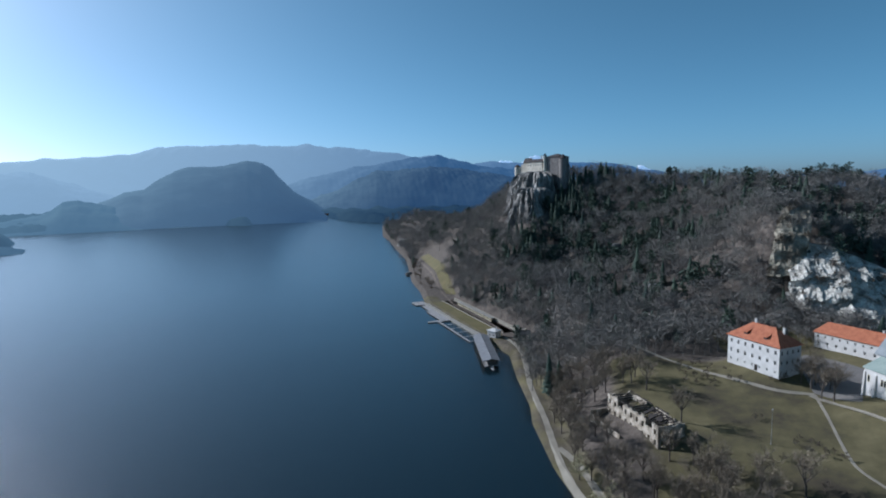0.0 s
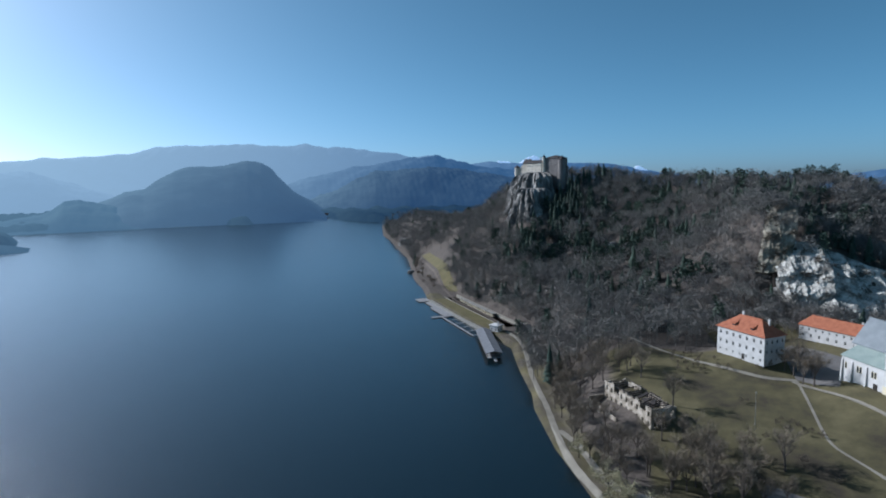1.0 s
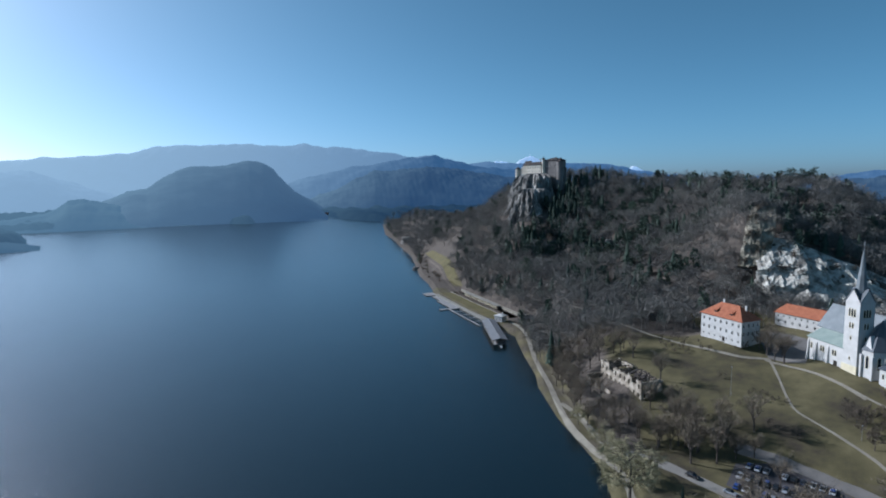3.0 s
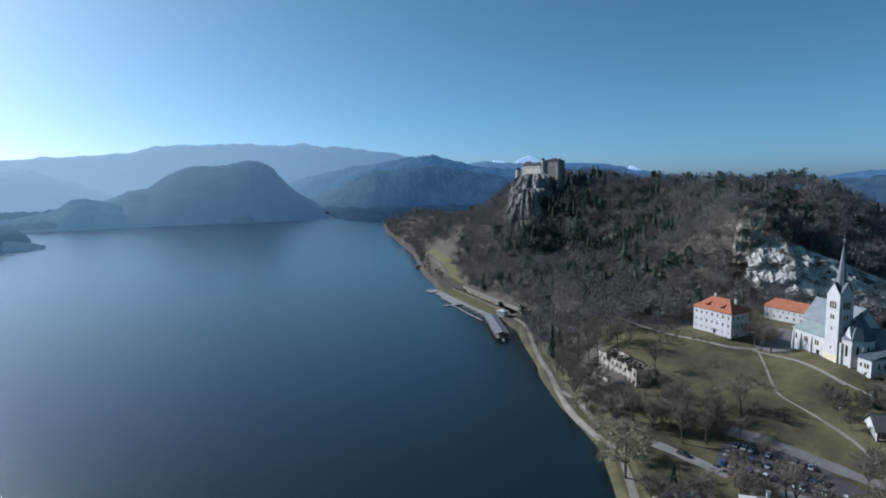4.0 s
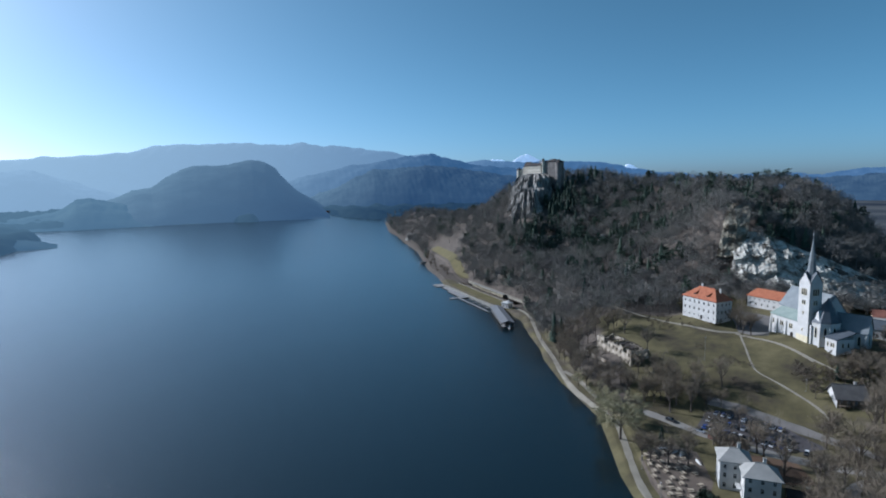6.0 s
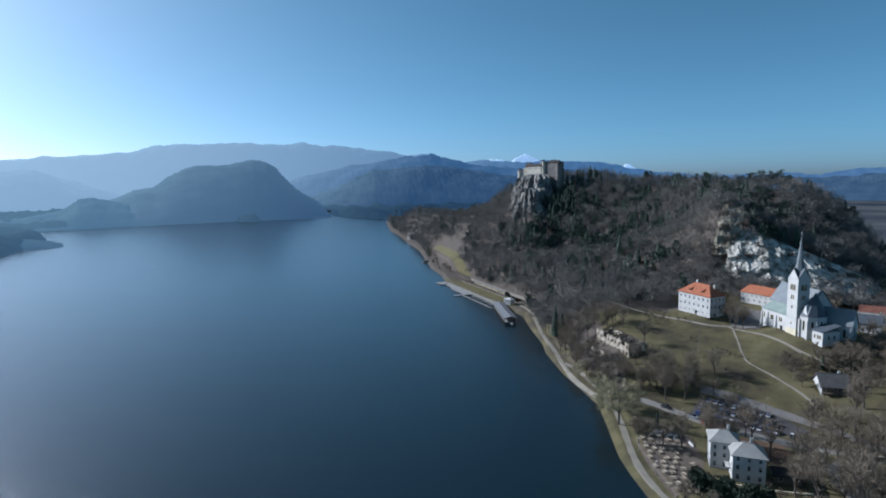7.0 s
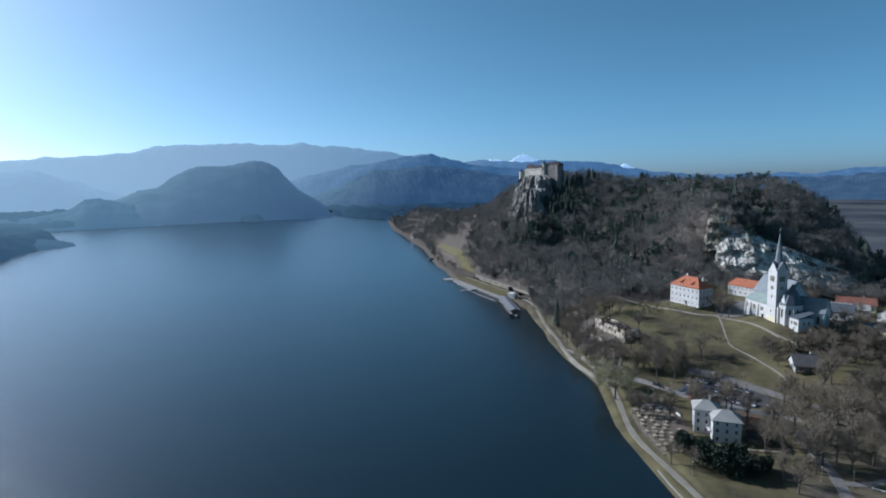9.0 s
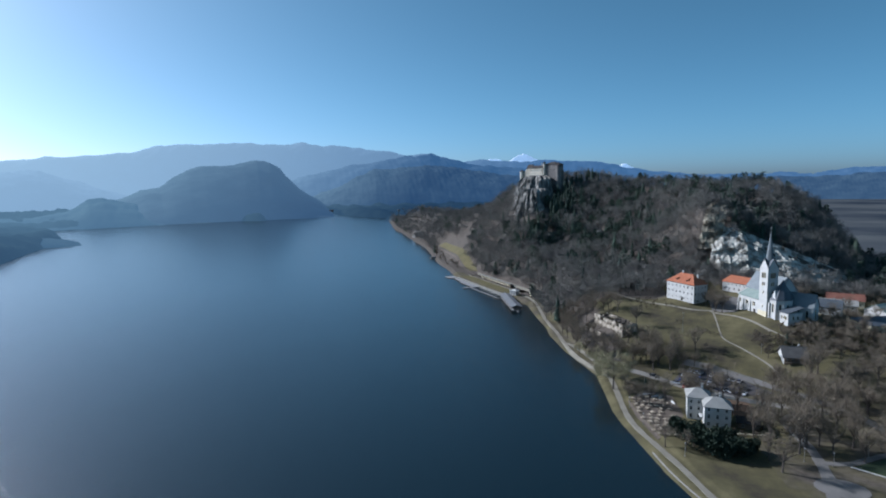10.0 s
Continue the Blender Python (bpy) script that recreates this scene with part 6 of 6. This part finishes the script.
plain_house(-962, 1893, 0, 30, 14, 9, 6, M["tile"], M["plaster"], "white house on the far lake shore", "gable", "house", 5)


# ---- car park ----
def car_meshes():
    body = bmesh.new()
    prof = [(-2.1, 0.35), (-2.15, 0.75), (-1.95, 0.95), (-1.1, 1.0), (1.0, 0.95), (1.95, 0.8), (2.15, 0.6), (2.1, 0.35)]
    rings = []
    for y, k in ((-0.85, 0.97), (-0.78, 1.0), (0.78, 1.0), (0.85, 0.97)):
        rings.append([body.verts.new((x * k, y, z if abs(y) < 0.8 else 0.35 + (z - 0.35) * 0.9)) for x, z in prof])
    n = len(prof)
    for a, b in zip(rings, rings[1:]):
        for i in range(n):
            body.faces.new((a[i], a[(i + 1) % n], b[(i + 1) % n], b[i]))
    body.faces.new(rings[0][::-1])
    body.faces.new(rings[-1])
    bmesh.ops.recalc_face_normals(body, faces=body.faces)
    me = bpy.data.meshes.new("body")
    body.to_mesh(me)
    me.materials.append(M["paint"])
    lo, hi = [(-1.75, -0.76, 0.95), (1.05, -0.76, 0.93), (1.05, 0.76, 0.93), (-1.75, 0.76, 0.95)], [(-1.35, -0.62, 1.42), (0.25, -0.62, 1.44), (0.25, 0.62, 1.44), (-1.35, 0.62, 1.42)]
    cab = Geo().solid(lo, hi).mesh("cabin_glass", M["glass"])
    roof = Geo().solid([(-1.38, -0.64, 1.4), (0.28, -0.64, 1.42), (0.28, 0.64, 1.42), (-1.38, 0.64, 1.4)], [(-1.3, -0.58, 1.48), (0.2, -0.58, 1.5), (0.2, 0.58, 1.5), (-1.3, 0.58, 1.48)]).mesh("roof", M["paint"])
    wheel = Geo().tube((0, -0.1, 0), (0, 0.1, 0), 0.32, 0.32, 14).mesh("tyre", M["tyre"])
    rim = Geo().tube((0, -0.12, 0), (0, 0.12, 0), 0.19, 0.19, 10).mesh("rim", M["metal"])
    lamp = Geo().box(-0.06, 0.06, -0.16, 0.16, -0.08, 0.08).mesh("headlight", M["sheet"])
    return me, cab, roof, wheel, rim, lamp


CAR = car_meshes()


def car(x, y, turn, label="parked car on the car park asphalt", scale=1.0):
    root = thing("car", pose(x, y, ground_z(x, y) + 0.08, 0, 0, turn) @ Matrix.Diagonal((scale, scale, scale, 1)), label, "car", "cars on the car park")
    part("body", CAR[0], None, root)
    part("cabin_glass", CAR[1], None, root)
    part("roof", CAR[2], None, root)
    for wx in (-1.3, 1.35):
        for wy in (-0.78, 0.78):
            w = part("tyre", CAR[3], None, root, m=pose(wx, wy, 0.32))
            part("rim", CAR[4], None, w)
    for wy in (-0.6, 0.6):
        part("headlight", CAR[5], None, root, m=pose(2.12, wy, 0.68))


rnd = random.Random(9)
for row, (x0, y0, n, turn) in enumerate(((58, 158, 11, 62), (53, 150.5, 12, 242), (50, 143, 10, 62), (70, 132.5, 7, 242))):
    for k in range(n):
        if rnd.random() < 0.82:
            car(x0 + 2.75 * k * 0.87, y0 - 2.75 * k * 0.5, turn + rnd.uniform(-3, 3))
car(37, 147, -42, "dark car parked on the access road", 1.15)
car(47, 138.5, -40, "car parked on the access road")
for x, y, a in ((97, 252, 30), (101, 257, 35), (95, 244, 20), (190, 226, 40), (196, 222, 40), (203, 220, 45), (168, 226, 10)):
    car(x, y, a, "car parked in a yard")


def stall():
    root = thing("market_stall", pose(54, 131.5, ground_z(54, 131.5), 0, 0, -30), "long red-sided stall with a pale roof edge", "stall")
    part("side", Geo().box(-5, 5, -1.5, 1.5, 0, 2.1), M["red_board"], root)
    part("roof", Geo().solid([(-5.4, -2, 2.1), (5.4, -2, 2.1), (5.4, 2, 2.6), (-5.4, 2, 2.6)], [(-5.4, -2, 2.25), (5.4, -2, 2.25), (5.4, 2, 2.75), (-5.4, 2, 2.75)]), M["old_tile"], root)
    part("counter", Geo().box(-4.8, 4.8, -1.9, -1.5, 0.9, 1.0), M["pale_wood"], root)


stall()


# ---- terrace by the water ----
def picnic_table():
    root = thing("picnic_table", pose(0, 0, 0), "pale wooden table with two benches on the terrace", "table", "tables on the terrace")
    for k in range(4):
        part("top_board", Geo().box(-1.0, 1.0, -0.42 + 0.215 * k, -0.23 + 0.215 * k, 0.72, 0.76), M["pale_wood"], root)
    for s in (-1, 1):
        part("bench", Geo().box(-1.0, 1.0, s * 0.8 - 0.16, s * 0.8 + 0.16, 0.42, 0.47), M["pale_wood"], root)
        part("leg", Geo().solid([(s * 0.75 - 0.05, -0.8, 0), (s * 0.75 + 0.05, -0.8, 0), (s * 0.75 + 0.05, -0.68, 0), (s * 0.75 - 0.05, -0.68, 0)], [(s * 0.75 - 0.05, -0.25, 0.72), (s * 0.75 + 0.05, -0.25, 0.72), (s * 0.75 + 0.05, -0.13, 0.72), (s * 0.75 - 0.05, -0.13, 0.72)]), M["wood"], root)
        part("leg", Geo().solid([(s * 0.75 - 0.05, 0.68, 0), (s * 0.75 + 0.05, 0.68, 0), (s * 0.75 + 0.05, 0.8, 0), (s * 0.75 - 0.05, 0.8, 0)], [(s * 0.75 - 0.05, 0.13, 0.72), (s * 0.75 + 0.05, 0.13, 0.72), (s * 0.75 + 0.05, 0.25, 0.72), (s * 0.75 - 0.05, 0.25, 0.72)]), M["wood"], root)
        part("cross_bar", Geo().box(s * 0.75 - 0.04, s * 0.75 + 0.04, -0.95, 0.95, 0.36, 0.42), M["wood"], root)
    return root


rnd = random.Random(31)
spots_t = [(22 + 3.3 * i + 1.2 * (j % 2) - 0.3 * j + rnd.uniform(-0.6, 0.6) + (4.5 if j < 4 else 0), 76 + 3.7 * j + rnd.uniform(-0.6, 0.6)) for j in range(12) for i in range(6)]
first = None
for x, y in spots_t:
    if x > 41 or dshore(x, y) < 9.5 or rnd.random() < 0.12:
        continue
    m = pose(x, y, ground_z(x, y) + 0.05, 0, 0, rnd.choice((20, 110)) + rnd.uniform(-14, 14))
    if first is None:
        first = picnic_table()
        first.matrix_basis = m
    else:
        copy_thing(first, m)


def rowing_boat(x, y, turn):
    """An upturned wooden boat laid up for winter."""
    root = thing("rowing_boat", pose(x, y, ground_z(x, y) + 0.05, 0, 0, turn), "upturned pale rowing boat laid up for winter", "boat", "boats laid up on the shore")
    g = Geo()
    n, m = 10, 6
    for i in range(n + 1):
        t = i / n * 2 - 1
        w = 0.75 * (1 - abs(t) ** 2.4) ** 0.7 + 0.02
        for j in range(m + 1):
            a = math.pi * j / m
            g.v.append((t * 2.4, math.cos(a) * w, math.sin(a) * 0.55 * (0.65 + 0.35 * (1 - t * t))))
    for i in range(n):
        for j in range(m):
            k = i * (m + 1) + j
            g.f.append((k, k + 1, k + m + 2, k + m + 1))
    part("hull", g, M["plaster"], root)
    part("keel", Geo().box(-2.2, 2.2, -0.04, 0.04, 0.42, 0.6), M["wood"], root)


for x, y, a in ((30, 121, 20), (36, 117, 70), (33.5, 118.5, 40), (41, 112, 100)):
    rowing_boat(x, y, a)


# ---- lamps and poles ----
def lamp_post(x, y, h, label):
    root = thing("lamp_post", pose(x, y, ground_z(x, y)), label, "lamp post", "lamp posts in the park")
    part("pole", Geo().tube((0, 0, -0.3), (0, 0, h), 0.11, 0.07, 8), M["concrete"], root)
    part("base", Geo().tube((0, 0, -0.2), (0, 0, 0.5), 0.2, 0.18, 8), M["concrete"], root)
    part("lantern", Geo().tube((0, 0, h), (0, 0, h + 0.45), 0.16, 0.26, 8).cone([(0.3 * math.cos(k * 0.785), 0.3 * math.sin(k * 0.785), h + 0.45) for k in range(8)], (0, 0, h + 0.7)), M["metal"], root)


for x, y, h in ((61, 197, 12), (68, 84, 7), (122, 118, 7), (88, 60, 5), (79, 62, 5), (104, 70, 6), (96, 96, 6), (24, 86, 5), (20, 104, 5), (36, 58, 5), (96, 166, 5)):
    lamp_post(x, y, h, "pale slender post with a small lantern" if h < 10 else "tall pale flagless pole on the meadow")

# ---- round pond and path edging in the park ----
ring = [(84 + 8.5 * math.cos(k * 0.3927), 44 + 6.5 * math.sin(k * 0.3927)) for k in range(16)]
yard("plaza", ring, M["asphalt"], "round grey paved place in the park", "plaza", lift=0.12, step=2)
yard("lawn_play", [(95, 60.5), (103, 55), (122, 44), (134, 62), (112, 71)], M["green"], "green play lawn in the park", "lawn", lift=0.1)
ribbon("path_edge", [(94, 60.8), (102.4, 54.9), (112, 49), (124, 42)], 0.5, M["plaster"], "thin white edge line of the lawn", "line", lift=0.2)
yard("villa_garden", [(60, 101), (77, 103), (76, 118), (61, 122)], M["litter"], "rust-brown garden ground behind the villa", "garden", lift=0.07)
ribbon("wall_garden", [(46, 82.5), (57.6, 80.8), (66, 80.2), (73, 81)], 0.5, M["plinth"], "low pale garden wall beside the villa", "wall", lift=1.0)
plain_house(67.5, 90, -8, 8.5, 6, 2.7, 1.6, M["old_tile"], M["wood"], "dark brown garden shed beside the villa", "gable", "shed", 2)
